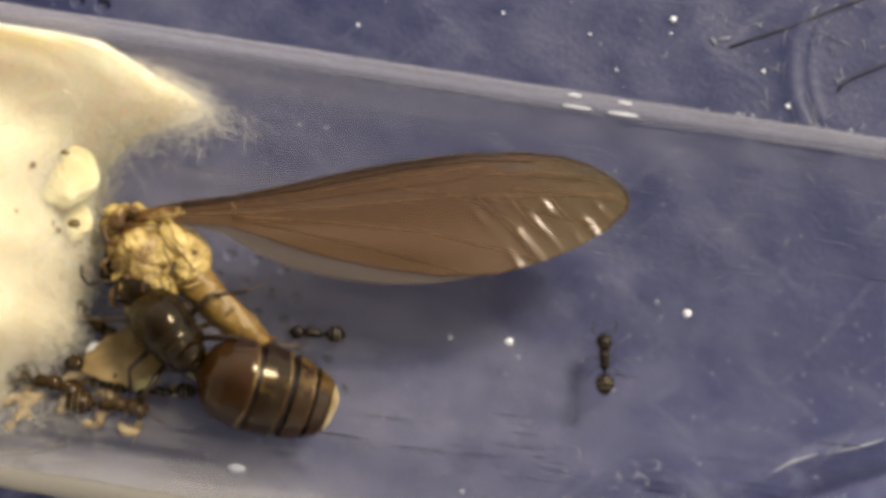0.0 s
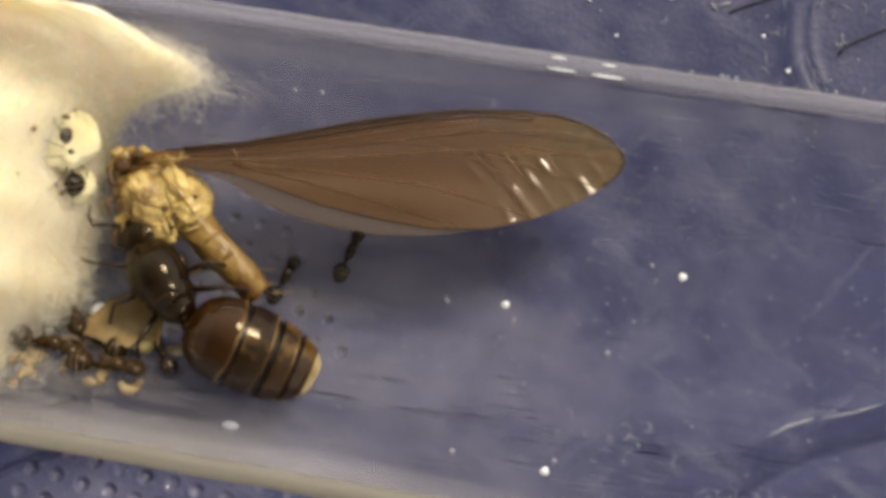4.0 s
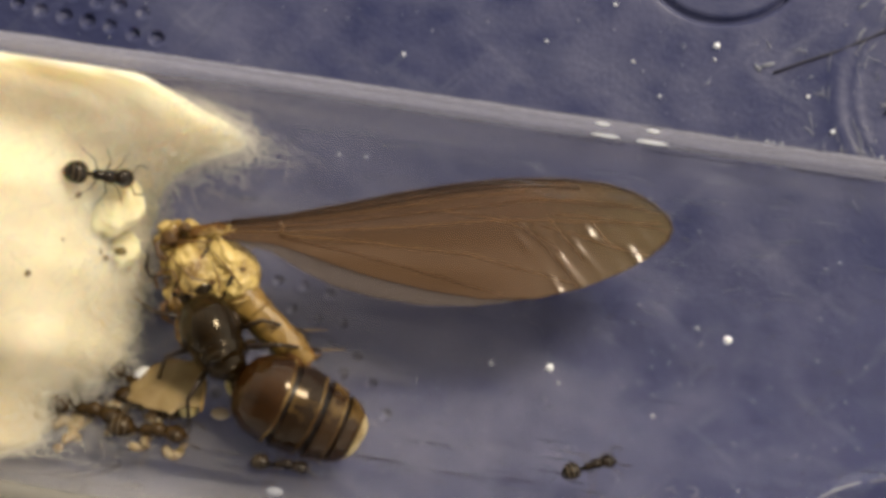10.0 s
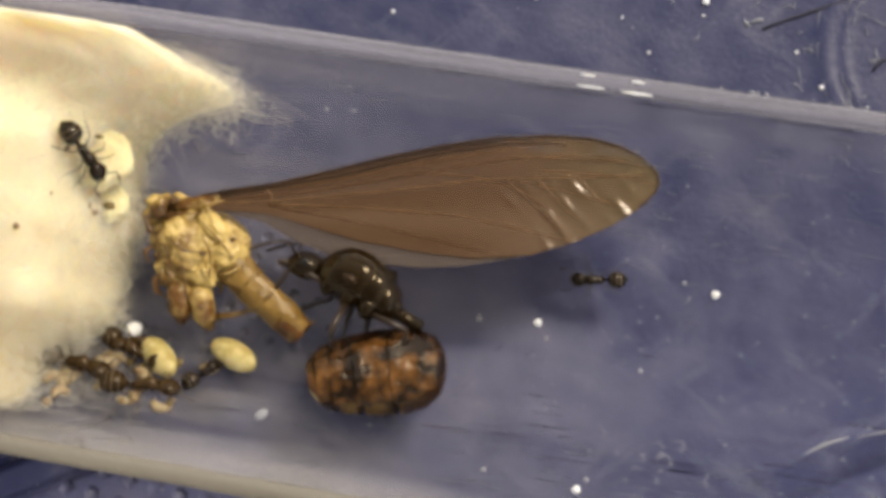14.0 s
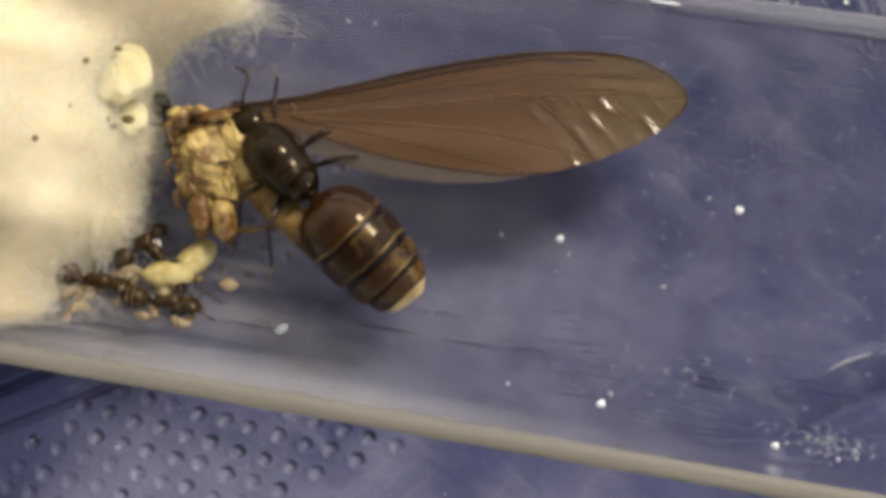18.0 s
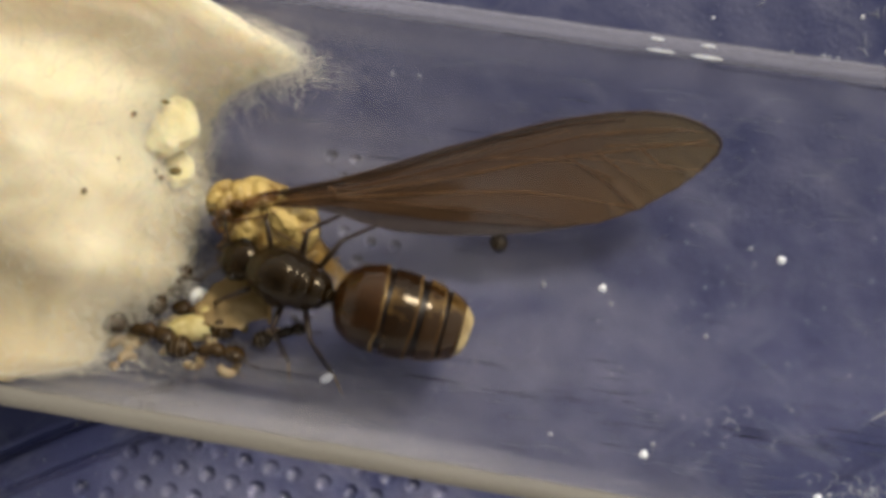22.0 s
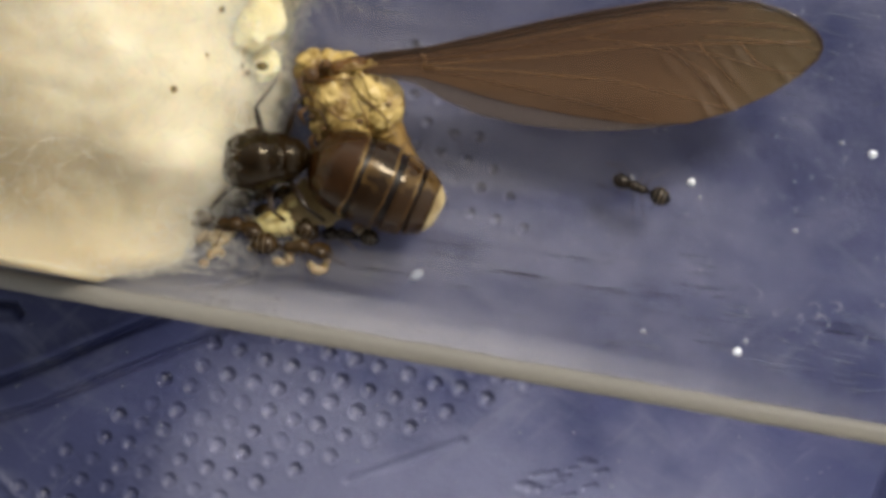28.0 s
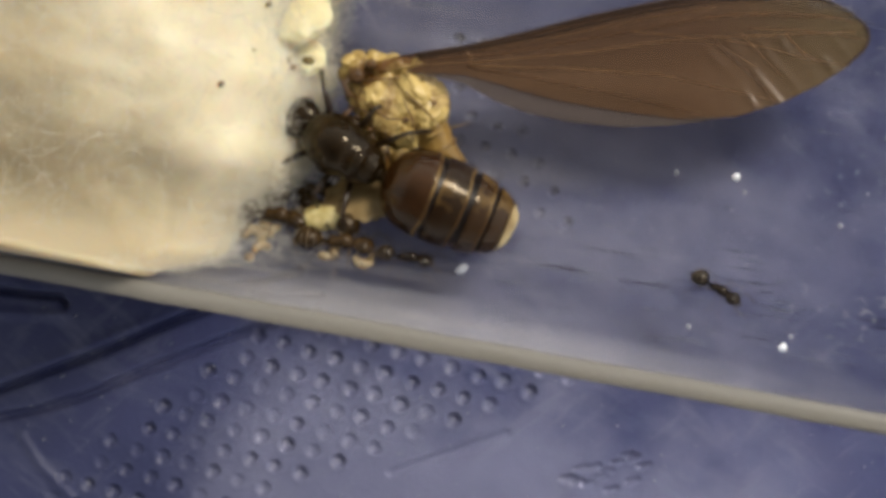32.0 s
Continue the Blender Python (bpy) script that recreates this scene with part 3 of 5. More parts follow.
def test_tube():
    body = thing("test_tube", "clear scratched plastic tube lying on the blue sheet, stopped with cotton", "tube")
    bm = bmesh.new()
    n = 96
    section = [(R_OUT, -math.pi * k / n) for k in range(n + 1)] + [(R_IN, -math.pi * (n - k) / n) for k in range(n + 1)]
    xs = [TUBE_X0 + (TUBE_X1 - TUBE_X0) * k / 40 for k in range(41)]
    rings = [[bm.verts.new((x, r * math.cos(a), AXIS_Z + r * math.sin(a))) for r, a in section] for x in xs]
    m = len(section)
    for u, v in zip(rings, rings[1:]):
        for k in range(m):
            bm.faces.new((u[k], u[(k + 1) % m], v[(k + 1) % m], v[k]))
    bm.faces.new(rings[0][::-1])
    bm.faces.new(rings[-1])
    ob = part("wall", bm, TUBE, body)
    ob.visible_shadow = False
    for side in (1, -1):
        for y, z, thick, squash in ((7.66, AXIS_Z + 0.06, 0.34, 0.8), (7.80, AXIS_Z + 0.26, 0.10, 0.8), (7.34, AXIS_Z + 0.16, 0.09, 0.8))[:3 if side > 0 else 1]:
            bm = bmesh.new()
            pts, rad = [], []
            for k in range(160):
                x = TUBE_X0 + (TUBE_X1 - TUBE_X0) * k / 159
                wob = 0.03 * noise.noise(Vector((x * 0.5, side * 5.0, 0)))
                pts.append((x, side * (y + wob), z))
                rad.append(thick * (1 + 0.08 * noise.noise(Vector((x * 1.7, side * 9.0, y)))))
            tube(bm, pts, rad, 14, squash)
            rim = part("rim", bm, RIM if side > 0 else RIM_LOW, body, "pale rim with the wall's bright edge put into its colour")
            rim.visible_shadow = False
        if side > 0:
            # lamp glints on the rim, put in as small white beads
            for x, y, long, wide in ((0.80, 7.76, 0.26, 0.045), (2.50, 7.76, 0.24, 0.045), (0.95, 7.40, 0.50, 0.045), (2.50, 7.40, 0.55, 0.055)):
                bm = bmesh.new()
                ball(bm, (x, y, AXIS_Z + (0.34 if y > 7.5 else 0.24)), (long, wide, 0.07), 18, 10)
                part("lamp_glint", bm, WHITE, body, "small white bead painted as a lamp glint on the rim")
        for x0, x1, y, r in ((2.2, 6.0, 7.17, 0.018), (6.9, 10.0, 7.24, 0.022), (10.3, 14.5, 7.34, 0.022), (-7.5, -2.0, 7.30, 0.016), (-1.5, 1.8, 7.22, 0.014)) if side > 0 else ():
            bm = bmesh.new()
            tube(bm, [(x0 + (x1 - x0) * k / 8, side * (y + 0.02 * math.sin(k * 2.1)), AXIS_Z - 0.1) for k in range(9)], [0.008] + [r] * 7 + [0.008], 6, 0.6)
            seam = part("dark_seam", bm, DARK_STREAK, body, "thin dark line inside the rim")
            seam.visible_shadow = False
        # added layer on the side wall: its edge-on haze is painted in
        bm = bmesh.new()
        grid = [[bm.verts.new((x, side * (R_IN + 0.36) * math.cos(radians(a)), AXIS_Z - (R_IN + 0.36) * math.sin(radians(a)))) for a in range(1, 66, 4)] for x in xs]
        for u, v in zip(grid, grid[1:]):
            for k in range(len(u) - 1):
                bm.faces.new((u[k], u[k + 1], v[k + 1], v[k]))
        lining = part("side_veil", bm, EDGE_VEIL if side > 0 else EDGE_VEIL_LOW, body, "milky side wall with its edge-on haze put into the colour")
        lining.visible_shadow = False
    # fine lengthwise scratches and wear marks just inside the wall
    rng = random.Random(5)
    bm = bmesh.new()
    for _ in range(260):
        a = radians(rng.choice([rng.uniform(-165, -95), rng.uniform(-85, -20), rng.uniform(-165, -130), rng.uniform(-50, -15)]))
        x, long = rng.uniform(-13, 14), rng.uniform(0.2, 1.6)
        tilt = rng.gauss(0, 0.018)
        pts = []
        for k in range(4):
            b = a + tilt * k / 3 * long
            r = R_IN - 0.015
            pts.append((x + long * k / 3, r * math.cos(b), AXIS_Z + r * math.sin(b)))
        tube(bm, pts, [0.004, 0.016, 0.014, 0.004], 4)
    for _ in range(46):
        a, x = radians(rng.uniform(-130, -50)), rng.uniform(-4, 12)
        turn, long = rng.uniform(0.3, 1.2), rng.uniform(0.2, 0.6)
        r = R_IN - 0.015
        pts = [(x + long * s * math.cos(turn), r * math.cos(a + long * s * math.sin(turn) / r), AXIS_Z + r * math.sin(a + long * s * math.sin(turn) / r)) for s in (0, 0.4, 1)]
        tube(bm, pts, [0.006, 0.022, 0.006], 4)
    tagged(part("wear", bm, SCRATCH, body, "fine pale scratches"), kind="stuff")
    bm = bmesh.new()
    for _ in range(50):
        a = radians(rng.choice([rng.gauss(-132, 7), rng.gauss(-132, 7), rng.gauss(-125, 12), rng.uniform(-110, -40)]))
        x, long, r = rng.uniform(-13, 13), rng.uniform(0.6, 2.4), R_IN - 0.012
        pts = [(x + long * s, r * math.cos(a + 0.01 * s), AXIS_Z + r * math.sin(a + 0.01 * s)) for s in (0, 0.3, 0.7, 1)]
        wide = rng.choice([0.006, 0.008, 0.011, 0.015, 0.020])
        tube(bm, pts, [0.004, wide, wide * 0.8, 0.004], 4)
    tagged(part("streak", bm, DARK_STREAK, body, "thin dark lengthwise streaks in the plastic"), kind="stuff")
    bm = bmesh.new()
    for _ in range(420):
        a, x, r = radians(rng.gauss(-90, 30)), rng.uniform(-12, 15), rng.choice([0.018, 0.022, 0.028, 0.036, 0.05])
        q = R_IN - 0.02
        bmesh.ops.create_icosphere(bm, subdivisions=1, radius=r, matrix=Matrix.Translation((x, q * math.cos(a), AXIS_Z + q * math.sin(a))))
    tagged(part("dust", bm, DUST, body, "pale specks of dust"), kind="stuff")
    return body


test_tube()


# ---- the cotton plug ----


def cotton():
    plug = thing("cotton_plug", "loose cream-white cotton wool plug with frayed fibres inside the tube", "cotton")
    bm = bmesh.new()
    nu, nv = 90, 84
    top, low = [], []
    for i in range(nv + 1):
        y = -7.2 + 14.4 * i / nv
        front = cotton_front(y) + 0.35 * noise.noise(Vector((y * 1.1, 3.3, 0))) + 0.30 * noise.noise(Vector((y * 3.4, 8.3, 0)))
        row, under = [], []
        for k in range(nu + 1):
            s = (k / nu) ** 1.9
            x = front - s * 30.0
            z = cotton_z(x, y)
            p = Vector((x, y, z))
            puff = 0.45 * noise.noise(p * 0.40) + 0.15 * noise.noise(p * 1.2) + 0.07 * noise.noise(p * 3.0)
            wall = smooth_step(0, 1.2, (R_IN + 0.2) - math.hypot(y, z - AXIS_Z))
            z = z + puff * wall * smooth_step(0, 0.05, s)
            r = math.hypot(y, z - AXIS_Z)
            if r > R_IN + 0.26:
                f = (R_IN + 0.26) / r
                row.append(bm.verts.new((x, y * f, AXIS_Z + (z - AXIS_Z) * f)))
            else:
                row.append(bm.verts.new((x, y, z)))
            under.append(bm.verts.new((x, y, floor_z(y) + 0.05)))
        top.append(row)
        low.append(under)
    for grid, flip in ((top, False), (low, True)):
        for a, b in zip(grid, grid[1:]):
            for k in range(nu):
                f = (a[k], b[k], b[k + 1], a[k + 1])
                bm.faces.new(f[::-1] if flip else f)
    for k in range(nu):
        bm.faces.new((top[0][k], top[0][k + 1], low[0][k + 1], low[0][k]))
        bm.faces.new((top[-1][k + 1], top[-1][k], low[-1][k], low[-1][k + 1]))
    for i in range(nv):
        bm.faces.new((top[i][0], low[i][0], low[i + 1][0], top[i + 1][0]))
        bm.faces.new((top[i][-1], top[i + 1][-1], low[i + 1][-1], low[i][-1]))
    part("wad", bm, COTTON, plug)
    rng = random.Random(11)
    verts, faces = [], []

    def fibre(p, d, long, curl, r):
        p, d = Vector(p), Vector(d).normalized()
        bend = Vector((rng.gauss(0, 1), rng.gauss(0, 1), rng.gauss(0, 0.6))) * curl
        base = len(verts)
        n = 6
        for k in range(n):
            q = p.copy()
            rad = math.hypot(q.y, q.z - AXIS_Z)
            if rad > R_IN - 0.05:
                q.y, q.z = q.y * (R_IN - 0.05) / rad, AXIS_Z + (q.z - AXIS_Z) * (R_IN - 0.05) / rad
            a = d.cross(Vector((0.3, 0.2, 1))).normalized() * r
            b = a.cross(d).normalized() * r
            for c in (a, -0.5 * a + 0.87 * b, -0.5 * a - 0.87 * b):
                verts.append(tuple((q + c) * MM))
            p = p + d * (long / n)
            d = (d + bend * (1.0 / n)).normalized()
        for k in range(n - 1):
            for m in range(3):
                faces.append((base + 3 * k + m, base + 3 * k + (m + 1) % 3, base + 3 * k + 3 + (m + 1) % 3, base + 3 * k + 3 + m))

    for _ in range(9000):
        y = rng.uniform(-7.0, 6.6)
        d0 = abs(rng.gauss(0, 0.7)) - 0.12
        x = cotton_front(y) - d0
        z = rng.uniform(floor_z(y) + 0.1, max(cotton_z(x, y), floor_z(y) + 0.2)) if rng.random() < 0.35 else cotton_z(x, y) + rng.gauss(0.05, 0.12)
        fibre((x, y, z), (rng.gauss(0.25, 0.6), rng.gauss(0, 0.9), rng.gauss(0.1, 0.4)), rng.uniform(0.35, 1.4), 3.2, rng.uniform(0.0035, 0.0065))
    for _ in range(1500):
        y = rng.uniform(-6.0, 6.4)
        x = cotton_front(y) - rng.uniform(0.5, 13)
        fibre((x, y, cotton_z(x, y) + rng.gauss(0.0, 0.12)), (rng.gauss(0, 1), rng.gauss(0, 1), rng.gauss(0.1, 0.25)), rng.uniform(0.8, 3.0), 1.3, rng.uniform(0.003, 0.006))
    for _ in range(800):
        y = min(max(rng.gauss(-4.9, 1.0), -6.5), -2.0)
        x = cotton_front(y) + abs(rng.gauss(0, 2.2)) - 0.4
        fibre((x, y, floor_z(y) + 0.04), (rng.gauss(0, 1), rng.gauss(0, 0.8), rng.gauss(0.05, 0.08)), rng.uniform(0.5, 1.8), 1.6, rng.uniform(0.002, 0.004))
    for _ in range(420):
        y = rng.gauss(5.6, 0.8)
        x = cotton_front(min(y, 6.6)) + abs(rng.gauss(0, 0.7)) - 0.3
        fibre((x, min(y, 6.8), cotton_z(x - 0.4, min(y, 6.6)) + rng.gauss(-0.2, 0.3)), (rng.gauss(0.9, 0.7), rng.gauss(-0.1, 0.8), rng.gauss(0, 0.3)), rng.uniform(0.6, 2.2), 5.0, rng.uniform(0.004, 0.008))
    mesh = bpy.data.meshes.new("fuzz")
    mesh.from_pydata(verts, [], faces)
    mesh.materials.append(FIBRE)
    ob = new("fuzz", mesh)
    ob.parent = plug
    tagged(ob, "loose white cotton fibres", kind="stuff")


cotton()


# ---- food lump and dark crumbs on the cotton ----


def food_lump(x, y, sizes, label):
    lump = thing("food_lump", label, "food", pose(x * MM, y * MM, (cotton_z(x, y) + 0.22) * MM), group="yellow lumps on the cotton")
    bm = bmesh.new()
    for cx, cy, cz, r in sizes:
        ball(bm, (cx, cy, cz - 0.55 + cotton_z(x + cx, y + cy) - cotton_z(x, y)), (r * 1.05, r, r * 0.52), 48, 30, rough=0.16, freq=2.4)
    part("mass", bm, LUMP, lump)
    rng = random.Random(int(abs(x) * 100))
    for _ in range(2):
        cx, cy, cz, r = rng.choice(sizes)
        a = rng.uniform(0, 6.28)
        bm = bmesh.new()
        ball(bm, (cx + r * 0.6 * math.cos(a), cy + r * 0.6 * math.sin(a), cz + r * 0.30), (rng.uniform(0.12, 0.24), rng.uniform(0.08, 0.18), 0.10), 14, 8, rough=0.5, freq=3)
        part("crumb", bm, OLIVE, lump, "small dark crumb")
    return lump


food_lump(-16.55, 2.85, [(0.0, 0.0, 0.08, 1.22)], "pale yellow waxy food lump with dark specks on cotton")
food_lump(-16.3, 1.35, [(0.05, 0.0, 0.18, 0.78)], "small pale yellow crumbly food lump on the cotton")


def speck(name, x, y, z, r, mat, label, category, group):
    bm = bmesh.new()
    ball(bm, (0, 0, 0), (r * 1.0, r * 0.88, r * 0.7), 12, 8, rough=0.35, freq=1.5)
    ob = part(name, bm, mat)
    ob.matrix_world = pose(x * MM, y * MM, z * MM, 0, 0, (x * 77 + y * 31) % 360)
    return tagged(ob, label, category, group)


for x, y, r in ((-18.12, -0.20, 0.12), (-17.15, 2.85, 0.12), (-16.45, 2.38, 0.21), (-16.35, 0.90, 0.13), (-17.4, 1.2, 0.06), (-19.5, 2.2, 0.06)):
    speck("dark_crumb", x, y, cotton_z(x, y) + (0.15 if r < 0.2 else 0.36), r, DEBRIS, "tiny dark brown crumb caught in the cotton", "crumb", "crumbs in the cotton")

for x, y, r in ((6.27, 8.0, 0.10), (6.45, 8.02, 0.07), (6.74, 8.02, 0.08), (10.02, 8.05, 0.08), (5.23, 8.02, 0.06)):
    speck("rim_crumb", x, y, AXIS_Z + 0.10, r, DUST, "pale crumb stuck to the tube's rim", "crumb", "crumbs on the rim")

# white grains on the tube's floor
for x, y, r in ((6.25, 1.75, 0.16), (0.0, -0.3, 0.15), (2.5, -6.0, 0.16), (-0.85, -5.85, 0.10), (-2.2, -0.5, 0.11), (8.5, -6.4, 0.14),
                (5.1, 2.0, 0.09), (0.4, -0.8, 0.07), (2.75, -5.6, 0.10), (-8.6, 5.95, 0.09), (-7.6, 6.0, 0.08), (4.0, -1.45, 0.10),
                (9.4, 3.0, 0.05), (7.4, -3.6, 0.06), (10.8, 0.2, 0.05), (5.6, -4.6, 0.06), (-3.9, 0.9, 0.05), (11.6, -3.4, 0.06)):
    speck("white_grain", x, y, floor_z(y) + r * 0.55, r, WHITE if r > 0.115 else DUST, "tiny glossy white grain on the tube floor", "grain", "white grains on the floor")
# grains on the blue sheet outside the tube
for x, y, r in ((4.26, 12.84, 0.13), (4.25, 12.31, 0.05), (1.2, 11.8, 0.06), (0.2, 13.9, 0.07), (-2.2, 12.1, 0.06), (7.9, 11.4, 0.07), (2.4, 10.6, 0.06), (-7.6, 10.8, 0.07), (9.0, 10.2, 0.09)):
    speck("white_grain", x, y, -0.08 + r * 0.4, r, WHITE, "tiny white grain on the blue sheet", "grain", "white grains on the sheet")


def egg(x, y, heading, long, wide, label):
    bm = bmesh.new()
    ball(bm, (0, 0, 0), (long / 2, wide / 2, wide / 2), 20, 14, rough=0.06)
    ob = part("egg", bm, LARVA)
    ob.matrix_world = on_floor(x, y, heading, wide / 2 - 0.02)
    return tagged(ob, label, "egg", "eggs and grains of brood")


def whitened(ob, skin=WHITE):
    ob.data.materials[0] = skin
    return ob


MOVED_EGG = whitened(egg(-8.6, -6.45, 30, 0.64, 0.34, "small glossy white egg on the tube floor"), DUST)
egg(-11.65, -4.12, 10, 0.72, 0.46, "small pale larva beside the cocoons")
whitened(egg(-14.9, -3.2, 60, 0.8, 0.6, "round white larva beside the workers"))
for x, y in ((-15.3, -5.4), (-14.6, -5.2), (-16.6, -5.6), (-14.2, -5.75)):
    egg(x, y, x * 90, 0.5, 0.32, "tiny whitish egg in the brood heap")


def larva(x, y, heading, size):
    """A plump grub bent like a comma."""
    bm = bmesh.new()
    pts = [(0.55 * math.cos(a) * size, 0.55 * math.sin(a) * size, 0.26 * size) for a in (0.2, 0.7, 1.3, 1.9, 2.5, 2.9)]
    tube(bm, pts, [r * size for r in (0.08, 0.20, 0.27, 0.27, 0.18, 0.07)], 12)
    ob = part("larva", bm, LARVA)
    ob.matrix_world = on_floor(x, y, heading)
    return tagged(ob, "translucent cream-coloured ant larva bent like a comma", "larva", "larvae in the brood heap")


for x, y, h, size in ((-15.2, -4.6, 20, 0.9), (-14.9, -5.1, 110, 0.8), (-15.6, -4.2, 200, 0.8), (-14.2, -5.0, 300, 0.85), (-16.9, -5.5, 60, 0.7), (-12.7, -5.6, 150, 0.7)):
    larva(x, y, h, size)


def dust_heap(x, y, n, spread, label):
    heap = thing("dust_fluff", label, "dust", on_floor(x, y, 0), group="dust on the tube floor")
    rng = random.Random(int(x * 10))
    bm = bmesh.new()
    for _ in range(n):
        px, py = rng.gauss(0, spread), rng.gauss(0, spread * 0.5)
        long, a = rng.uniform(0.15, 0.6), rng.uniform(0, 6.28)
        pts = [(px, py, 0.03), (px + long * 0.5 * math.cos(a), py + long * 0.5 * math.sin(a), rng.uniform(0.08, 0.25)), (px + long * math.cos(a + 0.5), py + long * math.sin(a + 0.5), rng.uniform(0.03, 0.2))]
        tube(bm, pts, [0.008, 0.018, 0.008], 5)
    tagged(part("fluff", bm, DUST, heap), kind="stuff")
    bm = bmesh.new()
    for _ in range(n // 4):
        ball(bm, (rng.gauss(0, spread), rng.gauss(0, spread * 0.5), 0.06), (rng.uniform(0.03, 0.085),) * 3, 8, 6, rough=0.4, freq=2)
    tagged(part("grit", bm, DUST, heap, "whitish grit"), kind="stuff")


rng = random.Random(77)
for _ in range(7):
    x, y = rng.uniform(-17.2, -12.6), rng.uniform(-6.1, -4.2)
    larva(x, y, rng.uniform(0, 360), rng.uniform(0.45, 0.8))
for _ in range(20):
    x, y = rng.uniform(-17.6, -12.4), rng.uniform(-6.2, -3.8)
    speck("brood_crumb", x, y, floor_z(y) + 0.1, rng.uniform(0.08, 0.2), rng.choice([DEBRIS, DEBRIS, OLIVE]), "brown crumb of food waste in the brood heap", "crumb", "crumbs in the brood heap")
dust_heap(10.2, -6.1, 60, 0.8, "heap of pale grey fluff and grit against the tube wall")
dust_heap(-17.6, -5.9, 30, 0.7, "grey-brown crumbs and fluff below the cotton")
dust_heap(5.2, -4.4, 14, 0.9, "thin scatter of pale lint on the tube floor")


# ---- the prey: half-eaten winged insect ----


def wing_mesh(outline_up, outline_low, name, mat, parent, label, z0, ripple, thick=0.03):
    """A blade between two edges (x, offset) with corrugations along it."""
    bm = bmesh.new()
    nx, ny = 300, 76
    ux, uy = np.array(outline_up).T
    lx, ly = np.array(outline_low).T
    grids = []
    for side in (1, -1):
        grid = []
        for i in range(nx + 1):
            s = i / nx
            x = ux[0] + (ux[-1] - ux[0]) * (1 - (1 - s) ** 1.5)
            hi, lo = np.interp(x, ux, uy), np.interp(x, lx, ly)
            row = []
            for k in range(ny + 1):
                y = lo + (hi - lo) * k / ny
                row.append(bm.verts.new((x, y, z0 + wing_lift(x, y, ripple) + side * thick / 2)))
            grid.append(row)
        grids.append(grid)
        for a, b in zip(grid, grid[1:]):
            for k in range(ny):
                f = (a[k], b[k], b[k + 1], a[k + 1])
                bm.faces.new(f if side < 0 else f[::-1])
    a, b = grids
    for i in range(nx):
        bm.faces.new((a[i][0], a[i + 1][0], b[i + 1][0], b[i][0]))
        bm.faces.new((a[i + 1][-1], a[i][-1], b[i][-1], b[i + 1][-1]))
    for k in range(ny):
        bm.faces.new((a[0][k + 1], a[0][k], b[0][k], b[0][k + 1]))
        bm.faces.new((a[-1][k], a[-1][k + 1], b[-1][k + 1], b[-1][k]))
    return part(name, bm, mat, parent, label)


def wing_lift(x, y, ripple):
    fan = math.atan2(y + 0.4, x + 2.0)
    wave = math.sin(fan * 46) * smooth_step(1.0, 6.0, x) * 0.022 * (1 - 0.8 * smooth_step(9, 12, x))
    u = x * 0.79 + y * 0.61
    near = smooth_step(10.6, 11.8, x) * (1 - smooth_step(15.2, 16.4, x)) * (1 - smooth_step(-0.4, 0.5, y)) * smooth_step(-2.6, -2.2, y)
    swing = (u / 0.70 + 0.30 * noise.noise(Vector((x * 0.5, y * 0.6, 1.3)))) % 1.0 - 0.5
    wave += 0.052 * math.exp(-(swing / 0.18) ** 2) * near * min(1.2, max(0.15, 0.75 + 1.6 * noise.noise(Vector((x * 0.8, y * 0.8, 4.2)))))
    wave += (0.06 * min(y, 0) ** 2 - 0.02 * y) * smooth_step(7.5, 13.0, x) * (1 - 0.5 * smooth_step(15, 16.8, x))
    return ripple * wave - 0.012 * (y - 0.6) ** 2 + 0.03 * x - 0.0016 * x * x


UP = [(0, 0.25), (0.8, 0.32), (2.85, 0.5), (4.9, 0.86), (6.9, 1.25), (8.95, 1.55), (11.0, 1.78), (13.0, 1.78), (14.4, 1.62), (15.4, 1.28), (16.1, 0.86), (16.55, 0.42), (16.75, 0.1), (16.8, -0.12)]
LOW = [(0, -0.3), (1.2, -0.42), (2.45, -0.58), (3.5, -0.92), (4.5, -1.30), (5.9, -1.76), (8.0, -2.26), (10.0, -2.60), (12.0, -2.60), (13.6, -2.22), (15.0, -1.66), (16.0, -1.08), (16.55, -0.6), (16.75, -0.3), (16.8, -0.12)]
HUP = [(0.4, -0.25), (3.0, -0.5), (6, -1.0), (10.6, -2.3), (12.4, -2.50)]
HLOW = [(0.4, -0.35), (2.3, -0.85), (3.4, -1.55), (4.6, -2.12), (6.2, -2.55), (8.0, -2.82), (9.6, -2.84), (10.6, -2.75), (11.5, -2.64), (12.4, -2.52)]


